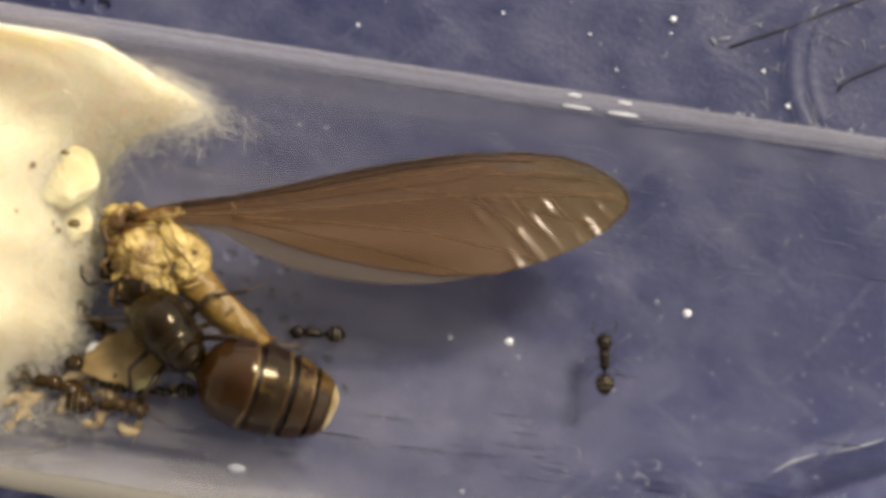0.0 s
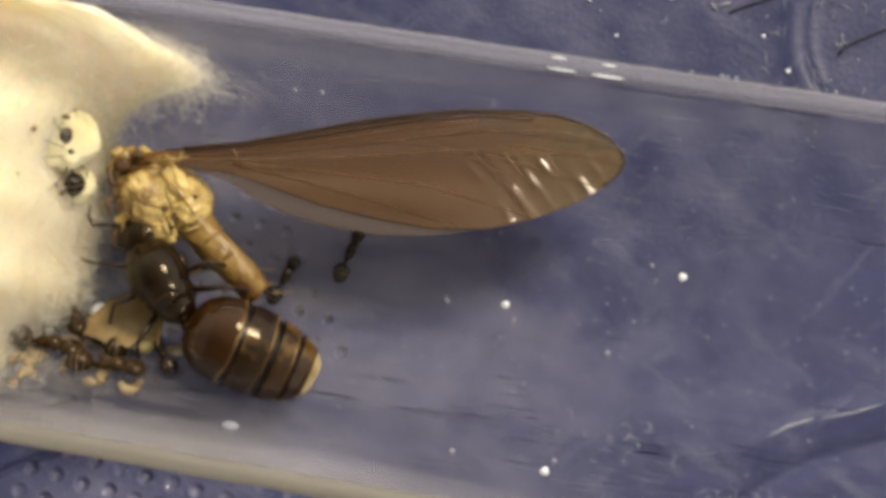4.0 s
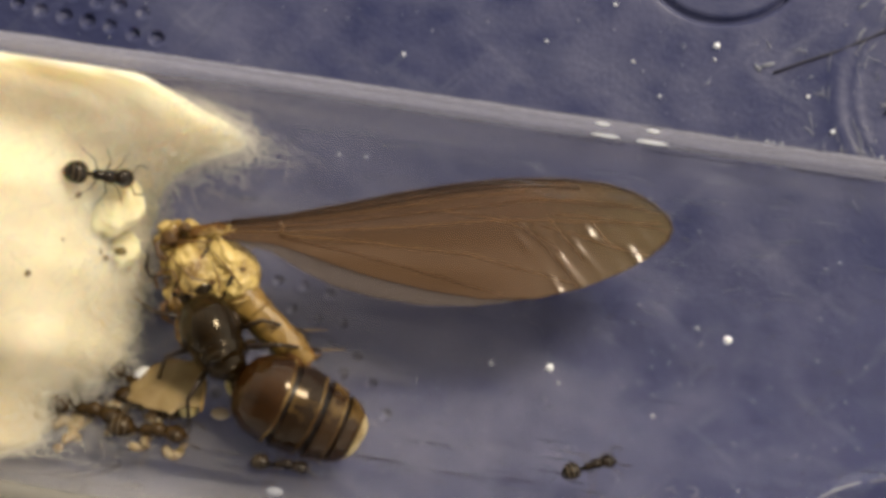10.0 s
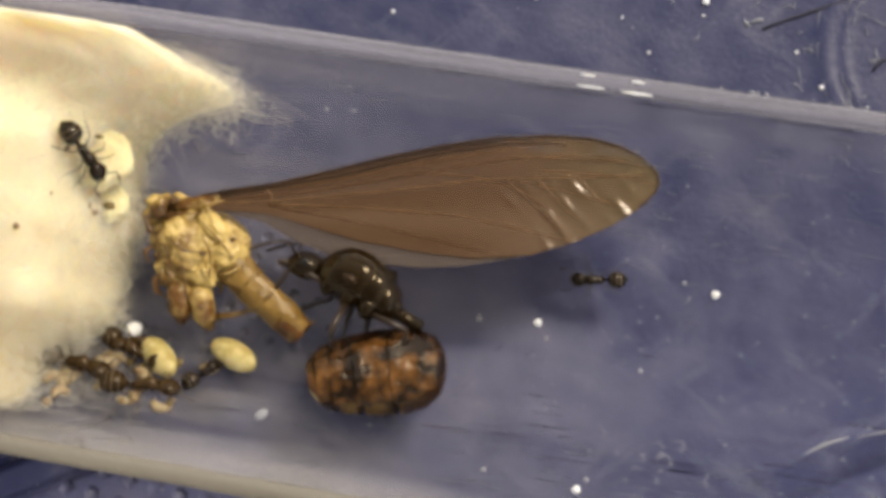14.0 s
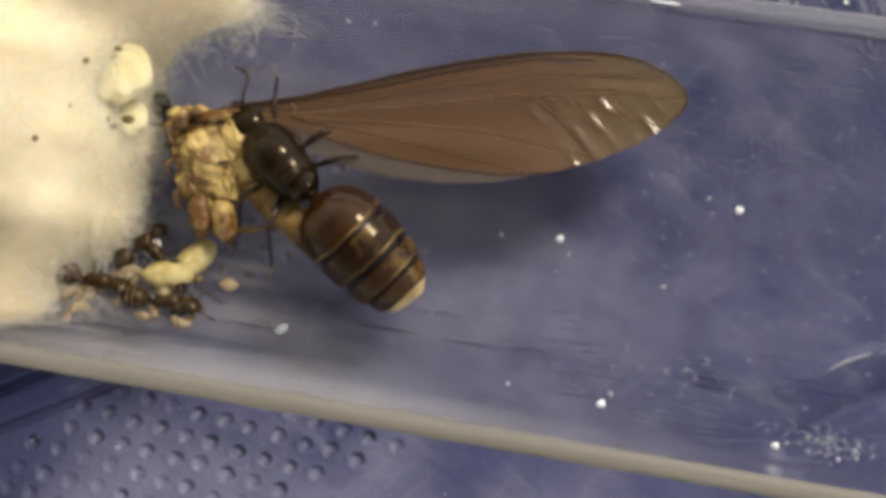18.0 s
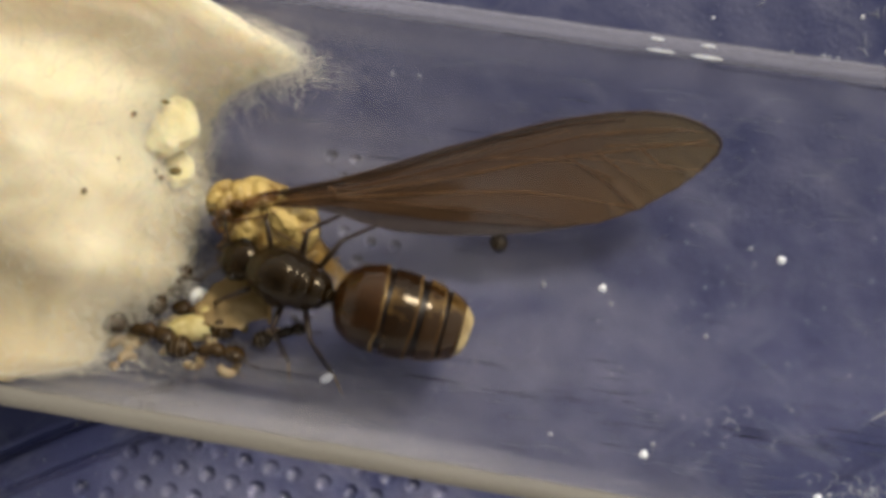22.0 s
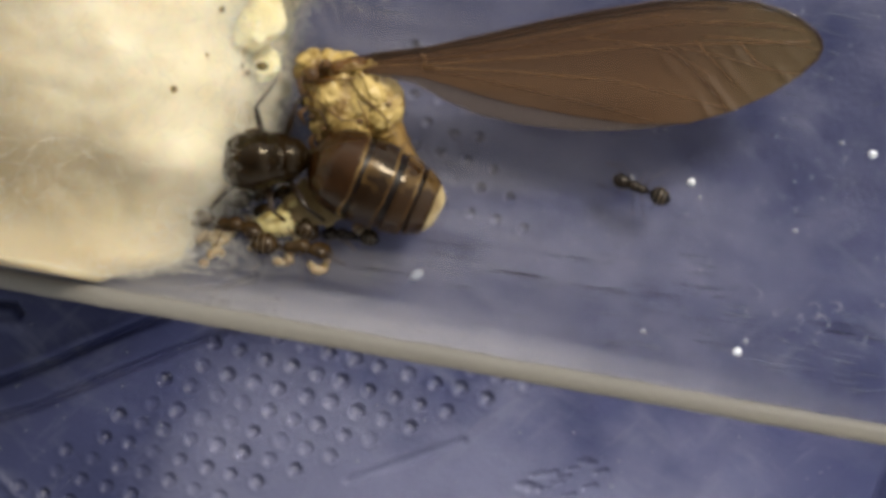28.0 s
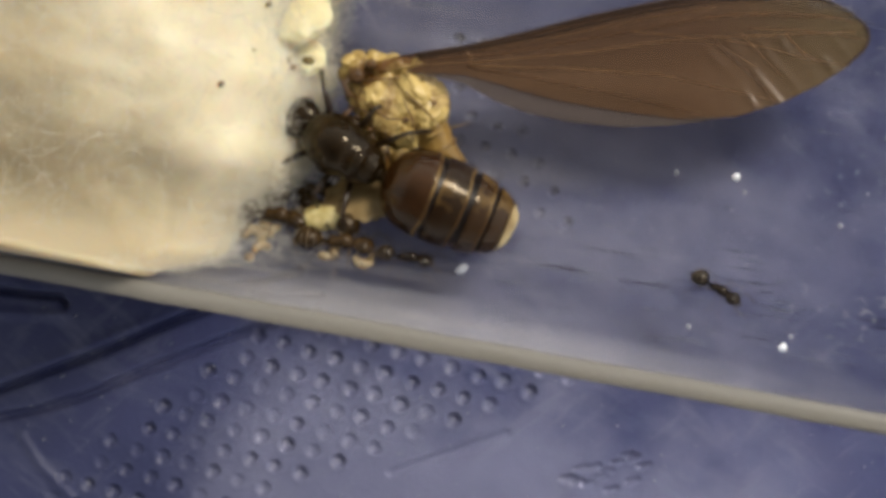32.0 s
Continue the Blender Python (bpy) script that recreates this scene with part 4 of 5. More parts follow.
def prey():
    fly = thing("winged_insect", "half-eaten straw-yellow winged insect with one long brown wing", "insect")
    # z here counts from the wing's root
    bm = bmesh.new()

    def lump(c, r, turn, fine):
        for v in ball(bm, c, r, 56, 36, turn):
            q = v.co.copy()
            out = (q - Vector(c)).normalized()
            crease = abs(noise.noise(q * 0.9 + Vector((4, 1, 7))))
            v.co += out * (0.22 * noise.noise(q * 0.8) - 0.30 * max(0, 0.16 - crease) / 0.16 + 0.07 * noise.noise(q * 2.6) + fine * noise.noise(q * 6))

    lump((-0.40, -1.45, -0.75), (1.55, 1.80, 1.30), (0, 0, 25), 0.06)
    lump((0.55, -1.75, -0.70), (1.15, 1.25, 1.10), (0, 0, -40), 0.06)
    lump((-1.35, -0.15, -0.5), (0.95, 0.62, 0.75), (0, 0, 15), 0.06)
    body = part("thorax", bm, PREY, fly)
    for x, y, z, rx, ry, rz, turn in ((0.55, -1.0, 0.20, 0.80, 0.42, 0.30, -50), (-0.75, -1.2, 0.35, 0.75, 0.5, 0.26, -70), (-0.1, -2.6, 0.02, 0.75, 0.45, 0.32, -25),
                                      (1.05, -2.0, -0.05, 0.42, 0.75, 0.40, -40), (-1.2, -2.4, -0.2, 0.5, 0.75, 0.42, 20), (0.0, -0.05, 0.02, 1.0, 0.26, 0.25, 6)):
        bm = bmesh.new()
        ball(bm, (x, y, z), (rx, ry, rz), 30, 20, (0, 0, turn), 0.34, 3.2)
        part("plate", bm, PREY, body, "straw-yellow thorax plate")
    for x, y, z, r in ((-1.5, -0.35, 0.2, 0.36), (-0.9, 0.05, 0.25, 0.22), (0.25, -2.0, 0.72, 0.14), (-1.6, -1.9, 0.1, 0.16), (1.3, -1.5, 0.35, 0.10), (0.0, -3.9, 0.15, 0.12)):
        bm = bmesh.new()
        ball(bm, (x, y, z), (r, r * 0.8, r * 0.7), 14, 10, rough=0.3, freq=2.5)
        part("dark_spot", bm, PREY_DARK, body, "dark brown spot")
    for x, y, a, long in ((-0.85, -3.3, -95, 1.0), (-0.1, -3.55, -80, 1.05)):
        bm = bmesh.new()
        c, s = math.cos(radians(a)), math.sin(radians(a))
        tube(bm, [(x - c * 0.5, y - s * 0.5, -0.5), (x, y, -0.2), (x + c * long * 0.6, y + s * long * 0.6, -0.35), (x + c * long, y + s * long, -0.8)], [0.42, 0.50, 0.44, 0.22], 14)
        part("leg_base", bm, PREY, fly, "swollen straw-yellow leg base")
    bm = bmesh.new()
    tube(bm, [(0.3, -4.2, -0.8), (1.0, -4.15, -0.9), (2.0, -3.85, -1.2)], [0.13, 0.10, 0.07], 8)
    part("leg_stump", bm, STUB, fly, "thin greenish-brown leg stump")
    for pts in ([(0.3, -0.9, 0.8), (0.9, -1.6, 0.7), (1.3, -2.2, 0.35)], [(-1.3, -1.1, 0.75), (-0.4, -1.9, 0.85), (0.6, -2.0, 0.75)],
                [(-0.5, -2.3, 0.7), (-0.55, -3.0, 0.35), (-0.5, -3.8, -0.1)], [(-1.2, -2.8, 0.2), (-1.0, -3.5, 0.1), (-0.5, -4.3, -0.5)], [(-1.7, -0.6, 0.25), (-1.0, -0.5, 0.45), (-0.2, -0.5, 0.45), (0.6, -0.45, 0.2)],
                [(0.2, -1.2, 0.62), (0.5, -2.0, 0.6), (0.4, -2.9, 0.3)], [(-1.9, -1.4, 0.1), (-1.2, -1.6, 0.55), (-0.9, -2.4, 0.5)]):
        bm = bmesh.new()
        tube(bm, [(x, y, z + 0.03) for x, y, z in pts], [0.02] + [0.045] * (len(pts) - 2) + [0.02], 6)
        part("seam", bm, PREY_DARK, body, "dark seam between the plates")
    for pts in ([(-1.55, -0.3, 0.1), (-1.95, -0.55, 0.35), (-1.85, -1.0, 0.3), (-1.5, -1.15, 0.2)], [(-1.7, -1.5, 0.0), (-2.05, -1.75, 0.2), (-1.9, -2.2, 0.1)],
                [(-1.4, -2.5, -0.2), (-1.75, -2.8, 0.0), (-1.75, -3.2, -0.2), (-1.5, -3.4, -0.6)]):
        bm = bmesh.new()
        tube(bm, pts, [0.07] + [0.11] * (len(pts) - 2) + [0.04], 8)
        part("curled_leg", bm, PREY_DARK, fly, "dark curled leg remnant")
    rng = random.Random(31)
    for _ in range(9):
        x, y = rng.uniform(-1.4, 1.1), rng.uniform(-3.0, 0.0)
        a, long = rng.uniform(0, 3.14), rng.uniform(0.2, 0.5)
        z = 0.62 - 0.28 * ((x + 0.2) / 1.3) ** 2 - 0.2 * ((y + 1.5) / 1.6) ** 2
        bm = bmesh.new()
        tube(bm, [(x - long * math.cos(a), y - long * math.sin(a), z - 0.2), (x, y, z + 0.05), (x + long * math.cos(a + 0.4), y + long * math.sin(a + 0.4), z - 0.15)], [0.03, rng.uniform(0.05, 0.10), 0.03], 7)
        part("shred", bm, PREY, body, "torn straw-yellow shred of muscle")
    # abdomen stump
    bm = bmesh.new()
    d = Vector((2.75, -3.0, -0.35)).normalized()
    p0 = Vector((0.72, -1.95, -0.45))
    rings = [(0.0, 0.62), (0.6, 0.70), (1.4, 0.68), (1.5, 0.66), (2.3, 0.645), (2.4, 0.63), (3.2, 0.60), (3.3, 0.57), (4.05, 0.52), (4.12, 0.42)]
    tube(bm, [p0 + d * s for s, _ in rings], [r for _, r in rings], 22, 0.85)
    for v in bm.verts:
        out = (v.co - p0) - d * (v.co - p0).dot(d)
        v.co += out * (0.34 * noise.noise(v.co * 1.6) + 0.12 * noise.noise(v.co * 5.0))
    stump = part("abdomen", bm, STUB, fly, "chewed orange-brown abdomen stump", at=p0)
    for dist, r in ((1.45, 0.668), (2.35, 0.635), (3.25, 0.588)):
        bm = bmesh.new()
        c = p0 + d * dist
        tube(bm, [c - d * 0.05, c, c + d * 0.05], [r * 0.98, r * 1.015, r * 0.97], 22, 0.85)
        part("ring", bm, STUB_DARK if dist > 3 else STUB, stump, "ring between the segments")
    bm = bmesh.new()
    for v in tube(bm, [p0 + d * s for s in (3.28, 3.5, 3.8, 4.08, 4.16, 4.0)], [0.585, 0.58, 0.56, 0.53, 0.45, 0.30], 22, 0.85) or bm.verts:
        v.co += d * 0.12 * noise.noise(v.co * 2.5)
    part("chewed_end", bm, STUB_DARK, stump, "dark chewed end of the abdomen")
    bm = bmesh.new()
    e = p0 + d * 4.0
    tube(bm, [e + Vector((0.30, 0.30, 0.1)), e + Vector((0.42, 0.28, 0.05)), e + Vector((0.62, 0.36, 0.0))], [0.10, 0.09, 0.04], 6)
    part("torn_rim", bm, PREY_DARK, stump, "dark torn rim")
    # wings
    blade = wing_mesh(UP, LOW, "forewing", WING, fly, "long brown veined wing", 0.12, 1.0)
    wing_mesh(HUP, HLOW, "hindwing", HINDWING, fly, "pale greyish hindwing edge", 0.07, 1.0)

    def vein(pts, r, mat, label):
        bm = bmesh.new()
        fine = []
        for (ax, ay), (bx, by) in zip(pts, pts[1:]):
            for k in range(6):
                x, y = ax + (bx - ax) * k / 6, ay + (by - ay) * k / 6
                fine.append((x, y, 0.12 + wing_lift(x, y, 1.0) + 0.02))
        fine.append((*pts[-1], 0.12 + wing_lift(*pts[-1], 1.0) + 0.02))
        tube(bm, fine, [r * (1 - 0.4 * k / len(fine)) for k in range(len(fine))], 6)
        part("vein", bm, mat, blade, label)

    vein([(x, y - 0.03) for x, y in UP[1:-1]], 0.07, VEIN, "dark leading edge vein")
    vein([(0.3, 0.1), (4.9, 0.62), (8.95, 1.28), (11.6, 1.52), (13.5, 1.4)], 0.06, VEIN, "dark vein")
    vein([(0.3, 0.0), (4.0, 0.10), (8.0, 0.55), (12.0, 1.0), (15.8, 0.6)], 0.035, VEIN_SOFT, "dark vein")
    vein([(0.3, -0.1), (3.0, -0.15), (7.0, 0.0), (10.5, 0.25), (16.3, 0.1)], 0.035, VEIN_PALE, "pale brown vein")
    vein([(2.6, -0.25), (6.0, -0.55), (9.5, -1.0), (13.4, -2.1)], 0.035, VEIN_PALE, "pale brown vein")
    vein([(2.6, -0.3), (5.2, -0.9), (8.2, -1.7), (10.8, -2.5)], 0.03, VEIN_SOFT, "dark vein")
    vein([(11.2, 0.3), (12.2, -0.7), (13.0, -1.6), (13.4, -2.2)], 0.03, VEIN_SOFT, "dark fold across the wing")
    for pts in ([(12.0, 0.95), (13.6, 0.95), (15.2, 0.75), (16.2, 0.45)], [(12.6, 0.45), (14.2, 0.30), (15.6, 0.05), (16.6, -0.2)], [(11.8, 0.1), (13.2, -0.25), (14.8, -0.8), (15.9, -1.05)],
                [(8.5, 0.6), (10.2, 0.35), (11.6, -0.1), (12.8, -0.9)], [(3.2, 0.30), (6.0, 0.62), (9.0, 1.05), (11.5, 1.28)]):
        vein(pts, 0.022, VEIN_PALE, "thin pale vein")
    vein([(13.2, 1.72), (14.4, 1.58), (15.4, 1.24), (16.1, 0.82), (16.6, 0.34), (16.76, -0.1), (16.6, -0.52), (16.0, -1.02)], 0.055, VEIN, "dark rim of the wing tip")
    for k in (1, 3):
        x = 11.6 + 0.75 * k
        vein([(x, 0.35 - 0.05 * k), (x + 0.65, -0.45 - 0.05 * k), (x + 1.25, -1.35 + 0.16 * k)], 0.028, VEIN_PALE, "pale rib near the tip")
    vein([(2.55, 0.25), (2.75, 0.05), (2.6, -0.2)], 0.05, VEIN_PALE, "pale cross vein")
    return fly, stump


PREY_THING, PREY_ABDOMEN = prey()


# ---- ants ----


def leg_mesh(name, root, knee, ankle, toe, r, parent, mats, label=""):
    """Femur and tibia in one mesh with its origin at the hip; the foot is its sub-part."""
    bm = bmesh.new()
    root, knee, ankle, toe = (Vector(p) for p in (root, knee, ankle, toe))
    mid = root.lerp(knee, 0.5)
    tube(bm, [root, mid, knee, knee.lerp(ankle, 0.15), knee.lerp(ankle, 0.8), ankle], [r * 0.9, r * 1.25, r * 0.8, r * 0.7, r * 0.75, r * 0.5], 7)
    leg = part(name, bm, mats[0], parent, label, at=root)
    bm = bmesh.new()
    tube(bm, [ankle, ankle.lerp(toe, 0.5) + Vector((0, 0, r * 0.5)), toe], [r * 0.42, r * 0.36, r * 0.25], 6)
    part("foot", bm, mats[1], leg)
    return leg


def ant(label, size=1.0, group="worker ants", shell=None):
    """A worker about 2.6 long; it stands on z = 0 and heads along x. Returns the thing and its legs."""
    a = thing("worker_ant", label, "ant", group=group)
    k = size
    shell, rear = (shell, shell) if shell else (WORKER, WORKER_GASTER)
    bm = bmesh.new()
    ball(bm, (0.86 * k, 0, 0.50 * k), (0.35 * k, 0.36 * k, 0.25 * k), 22, 14, (0, 12, 0), 0.04, 2)
    ball(bm, (0.70 * k, 0, 0.52 * k), (0.24 * k, 0.31 * k, 0.22 * k), 18, 12)
    head = part("head", bm, shell, a)
    for s in (1, -1):
        bm = bmesh.new()
        ball(bm, (0.84 * k, s * 0.305 * k, 0.60 * k), (0.075 * k, 0.04 * k, 0.06 * k), 10, 8)
        part("eye", bm, EYE, head)
        bm = bmesh.new()
        tube(bm, [(1.0 * k, s * 0.12 * k, 0.56 * k), (1.16 * k, s * 0.38 * k, 0.72 * k), (1.22 * k, s * 0.52 * k, 0.70 * k), (1.5 * k, s * 0.55 * k, 0.55 * k), (1.78 * k, s * 0.48 * k, 0.38 * k)],
             [0.028 * k, 0.026 * k, 0.026 * k, 0.034 * k, 0.026 * k], 6)
        part("antenna", bm, LIMB, head)
        bm = bmesh.new()
        tube(bm, [(1.10 * k, s * 0.12 * k, 0.42 * k), (1.24 * k, s * 0.11 * k, 0.37 * k), (1.30 * k, s * 0.02 * k, 0.36 * k)], [0.06 * k, 0.045 * k, 0.02 * k], 6)
        part("mandible", bm, LIMB, head)
    bm = bmesh.new()
    lathe(bm, [(0.55 * k, 0.09 * k, 0.50 * k), (0.45 * k, 0.21 * k, 0.55 * k), (0.25 * k, 0.265 * k, 0.60 * k), (0.05 * k, 0.23 * k, 0.57 * k), (-0.05 * k, 0.195 * k, 0.53 * k),
               (-0.2 * k, 0.215 * k, 0.53 * k), (-0.35 * k, 0.17 * k, 0.49 * k), (-0.45 * k, 0.07 * k, 0.45 * k)], 18, 1.0)
    part("thorax", bm, shell, a)
    bm = bmesh.new()
    ball(bm, (-0.52 * k, 0, 0.50 * k), (0.06 * k, 0.09 * k, 0.15 * k), 10, 8)
    part("petiole", bm, shell, a)
    bm = bmesh.new()
    lathe(bm, [(-0.56 * k, 0.05 * k, 0.48 * k), (-0.64 * k, 0.25 * k, 0.54 * k), (-0.78 * k, 0.38 * k, 0.58 * k), (-0.98 * k, 0.44 * k, 0.58 * k), (-1.2 * k, 0.40 * k, 0.55 * k),
               (-1.38 * k, 0.29 * k, 0.50 * k), (-1.5 * k, 0.10 * k, 0.44 * k), (-1.55 * k, 0.02 * k, 0.43 * k)], 22, 0.86)
    gaster = part("gaster", bm, rear, a)
    for x, r, z in ((-0.80, 0.392, 0.58), (-1.03, 0.440, 0.578), (-1.24, 0.388, 0.545)):
        bm = bmesh.new()
        lathe(bm, [((x + 0.02) * k, r * k * 0.985, z * k), (x * k, r * k * 1.012, z * k), ((x - 0.03) * k, r * k * 0.975, z * k)], 22, 0.86)
        part("band", bm, WORKER_BAND, gaster, "thin dull brown band")
    legs = []
    for s in (1, -1):
        for hip, knee, ankle, toe in (((0.36, 0.11, 0.42), (0.62, 0.52, 0.72), (0.95, 0.86, 0.16), (1.10, 0.98, 0.02)),
                                      ((0.10, 0.12, 0.40), (0.12, 0.60, 0.74), (0.06, 1.02, 0.16), (0.02, 1.22, 0.02)),
                                      ((-0.18, 0.12, 0.40), (-0.46, 0.56, 0.74), (-0.92, 0.98, 0.16), (-1.10, 1.16, 0.02))):
            legs.append(leg_mesh("leg", *[(p[0] * k, p[1] * k * s, p[2] * k) for p in (hip, knee, ankle, toe)], 0.026 * k, a, (LIMB, FOOT)))
    return a, legs


# the queen: z = 0 under her feet, the thorax centre at x = 0, her waist at x = -1.75
WAIST = (-1.75, 0.0, 1.55)


def queen_ant():
    q = thing("queen_ant", "large glossy dark brown queen ant with a gold-banded swollen abdomen", "ant")
    bm = bmesh.new()
    lathe(bm, [(1.64, 0.28, 1.55), (1.52, 0.56, 1.62), (1.30, 0.78, 1.68), (1.22, 0.79, 1.70), (1.12, 0.90, 1.74), (0.85, 1.00, 1.81), (0.45, 1.06, 1.87), (0.0, 1.06, 1.90), (-0.34, 1.00, 1.88), (-0.44, 0.90, 1.86), (-0.54, 0.95, 1.85),
               (-0.85, 0.90, 1.78), (-1.02, 0.78, 1.72), (-1.10, 0.70, 1.70), (-1.18, 0.75, 1.66), (-1.40, 0.64, 1.60), (-1.55, 0.46, 1.55), (-1.64, 0.30, 1.52)], 36, 1.0, wave=0.02)
    thorax = part("thorax", bm, SHELL, q)
    for x, y0, y1, z in ((-0.36, -0.75, 0.75, 2.70),):
        bm = bmesh.new()
        tube(bm, [(x, y0, z - 0.42), (x - 0.05, y0 * 0.5, z - 0.02), (x - 0.07, 0, z + 0.03), (x - 0.05, y1 * 0.5, z - 0.02), (x, y1, z - 0.42)], 0.05, 6)
        part("seam", bm, LIMB, thorax)
    bm = bmesh.new()
    ball(bm, (-0.76, 0, 2.26), (0.34, 0.60, 0.55), 24, 16, (0, -10, 0))
    part("scutellum", bm, SHELL, thorax, "rounded glossy hind plate of the thorax")
    bm = bmesh.new()
    ball(bm, (-1.28, 0, 1.90), (0.24, 0.48, 0.42), 20, 14, (0, -25, 0))
    part("propodeum", bm, SHELL, thorax, "glossy hind end of the thorax")
    for s in (1, -1):
        for x, long in ((0.85, 0.42), (0.05, 0.40), (-0.75, 0.44)):
            bm = bmesh.new()
            ball(bm, (x, s * 0.62, 1.15), (long * 0.72, 0.30, 0.42), 16, 12, (0, 0, s * 15))
            part("coxa", bm, SHELL, thorax, "dark glossy hip segment")
        bm = bmesh.new()
        ball(bm, (0.25, s * 1.04, 1.75), (0.32, 0.12, 0.2), 14, 10, rough=0.1)
        part("wing_scar", bm, AMBER, thorax, "amber wing scar")
    bm = bmesh.new()
    ball(bm, (2.05, 0, 1.28), (0.78, 0.80, 0.52), 28, 18, (0, 18, 0), 0.03, 2)
    head = part("head", bm, SHELL, q)
    for s in (1, -1):
        bm = bmesh.new()
        ball(bm, (2.05, s * 0.72, 1.42), (0.22, 0.12, 0.20), 14, 10)
        part("eye", bm, EYE, head)
        bm = bmesh.new()
        tube(bm, [(2.5, s * 0.3, 1.4), (2.85, s * 0.85, 1.75), (3.05, s * 1.25, 1.7)], [0.06, 0.05, 0.055], 7)
        scape = part("antenna", bm, LIMB, head)
        bm = bmesh.new()
        tube(bm, [(3.05, s * 1.25, 1.7), (3.5, s * 1.3, 1.3), (3.95, s * 1.15, 0.8)], [0.05, 0.065, 0.05], 7)
        part("antenna_tip", bm, LIMB, head)
        bm = bmesh.new()
        tube(bm, [(2.6, s * 0.35, 1.05), (2.9, s * 0.3, 0.92), (3.05, s * 0.08, 0.9)], [0.16, 0.12, 0.05], 8)
        part("mandible", bm, LIMB, head)
    bm = bmesh.new()
    ball(bm, (-1.62, 0, 1.55), (0.15, 0.30, 0.42), 16, 12)
    part("petiole", bm, SHELL, q)
    bm = bmesh.new()
    tube(bm, [(-1.45, 0, 1.5), (-2.0, 0, 1.52), (-2.75, 0, 1.55)], [0.22, 0.26, 0.22], 12)
    part("waist", bm, SHELL, q)
    # gaster: soft body and belly, with five overlapping plates
    prof = [(-1.75, 0.12, 1.55), (-1.86, 0.62, 1.62), (-2.1, 1.10, 1.72), (-2.6, 1.44, 1.80), (-3.3, 1.59, 1.84), (-4.2, 1.60, 1.84), (-5.2, 1.49, 1.80), (-5.9, 1.32, 1.76), (-6.35, 1.11, 1.72), (-6.62, 0.86, 1.68), (-6.80, 0.55, 1.64), (-6.88, 0.08, 1.62)]
    px, pr, pz = np.array(prof)[::-1].T
    bm = bmesh.new()
    xs = -6.88 + 5.13 * (1 - np.cos(np.linspace(0, math.pi / 2, 44)))
    lathe(bm, [(x, float(np.interp(x, px, pr)) * 0.92, float(np.interp(x, px, pz))) for x in xs], 40, 0.86, wave=0.015)
    gaster = part("gaster", bm, MEMBRANE, q, "dark soft membrane between brown plates", at=WAIST)
    cuts = [-1.80, -3.75, -5.05, -5.90, -6.50, -6.87]
    for a, b, gap, mat in zip(cuts, cuts[1:], (0.26, 0.32, 0.22, 0.10, 0.04), (TERGITE, AMBER, GOLD, GOLD, TIP)):
        bm = bmesh.new()
        rows = []
        for i in range(17):
            x = a + (b + gap - a) * i / 16
            grow = 1.0 + 0.02 * i / 16
            rows.append((x, float(np.interp(x, px, pr)) * grow, float(np.interp(x, px, pz))))

        def uneven(x, y, z):
            return 0.10 * noise.noise(Vector((a, y * 0.9, z * 1.1))) + 0.03 * noise.noise(Vector((a, y * 4, z * 4)))

        lathe(bm, rows, 36, 0.86, arc=(-24, 204))
        bm.verts.ensure_lookup_table()
        for i in range(17):
            for v in bm.verts[36 * i:36 * i + 36]:
                v.co.x += (i / 16) ** 2 * uneven(0, v.co.y, v.co.z)
        part("tergite", bm, mat, gaster, "glossy dark brown back plate" if mat is TERGITE else "brown back plate mottled with gold" if mat is not TIP else "pale gold tip of the abdomen")
        if mat is not TIP:
            # pale, slightly swollen hind margin of the plate
            bm = bmesh.new()
            x1, r1, z1 = rows[-1]
            lathe(bm, [(x1 + 0.08, r1 * 0.985, z1), (x1 + 0.055, r1 * 1.006, z1), (x1 + 0.02, r1 * 1.012, z1), (x1 - 0.03, r1 * 1.002, z1), (x1 - 0.05, r1 * 0.96, z1)], 48, 0.86, arc=(-22, 202))
            for v in bm.verts:
                v.co.x += uneven(0, v.co.y, v.co.z)
            part("hind_margin", bm, MARGIN, gaster, "pale gold hind margin of the plate")
        bm = bmesh.new()
        lathe(bm, [(a + (x - a) * (b + 0.05 - a) / (b + gap - a), r * 0.985, z) for x, r, z in rows], 30, 0.86, arc=(199, 341))
        for v in bm.verts:
            f = 1 + 0.055 * noise.noise(Vector((v.co.x * 2.2, v.co.y * 1.6, 3.0))) + 0.03 * noise.noise(Vector((v.co.x * 6, v.co.y * 4, 7.0)))
            v.co = Vector((v.co.x + 0.14 * noise.noise(Vector((a, v.co.y * 1.4, 2.0))), v.co.y * f, 1.8 + (v.co.z - 1.8) * f))
        part("sternite", bm, BELLY, gaster, "reddish-brown belly plate")
    legs = []
    for s in (1, -1):
        for hip, knee, ankle, toe in (((0.95, 0.5, 1.1), (1.7, 1.55, 1.75), (2.5, 2.25, 0.2), (3.1, 2.55, -0.5)),
                                      ((0.0, 0.6, 1.05), (-0.1, 1.9, 1.85), (-0.7, 2.9, 0.1), (-0.9, 3.7, -0.6)),
                                      ((-0.7, 0.55, 1.05), (-1.5, 1.9, 1.9), (-2.3, 2.9, 0.1), (-2.7, 3.6, -0.6))):
            legs.append(leg_mesh("leg", *[(p[0], p[1] * s, p[2]) for p in (hip, knee, ankle, toe)], 0.10, q, (LIMB, FOOT)))
    return q, gaster, legs


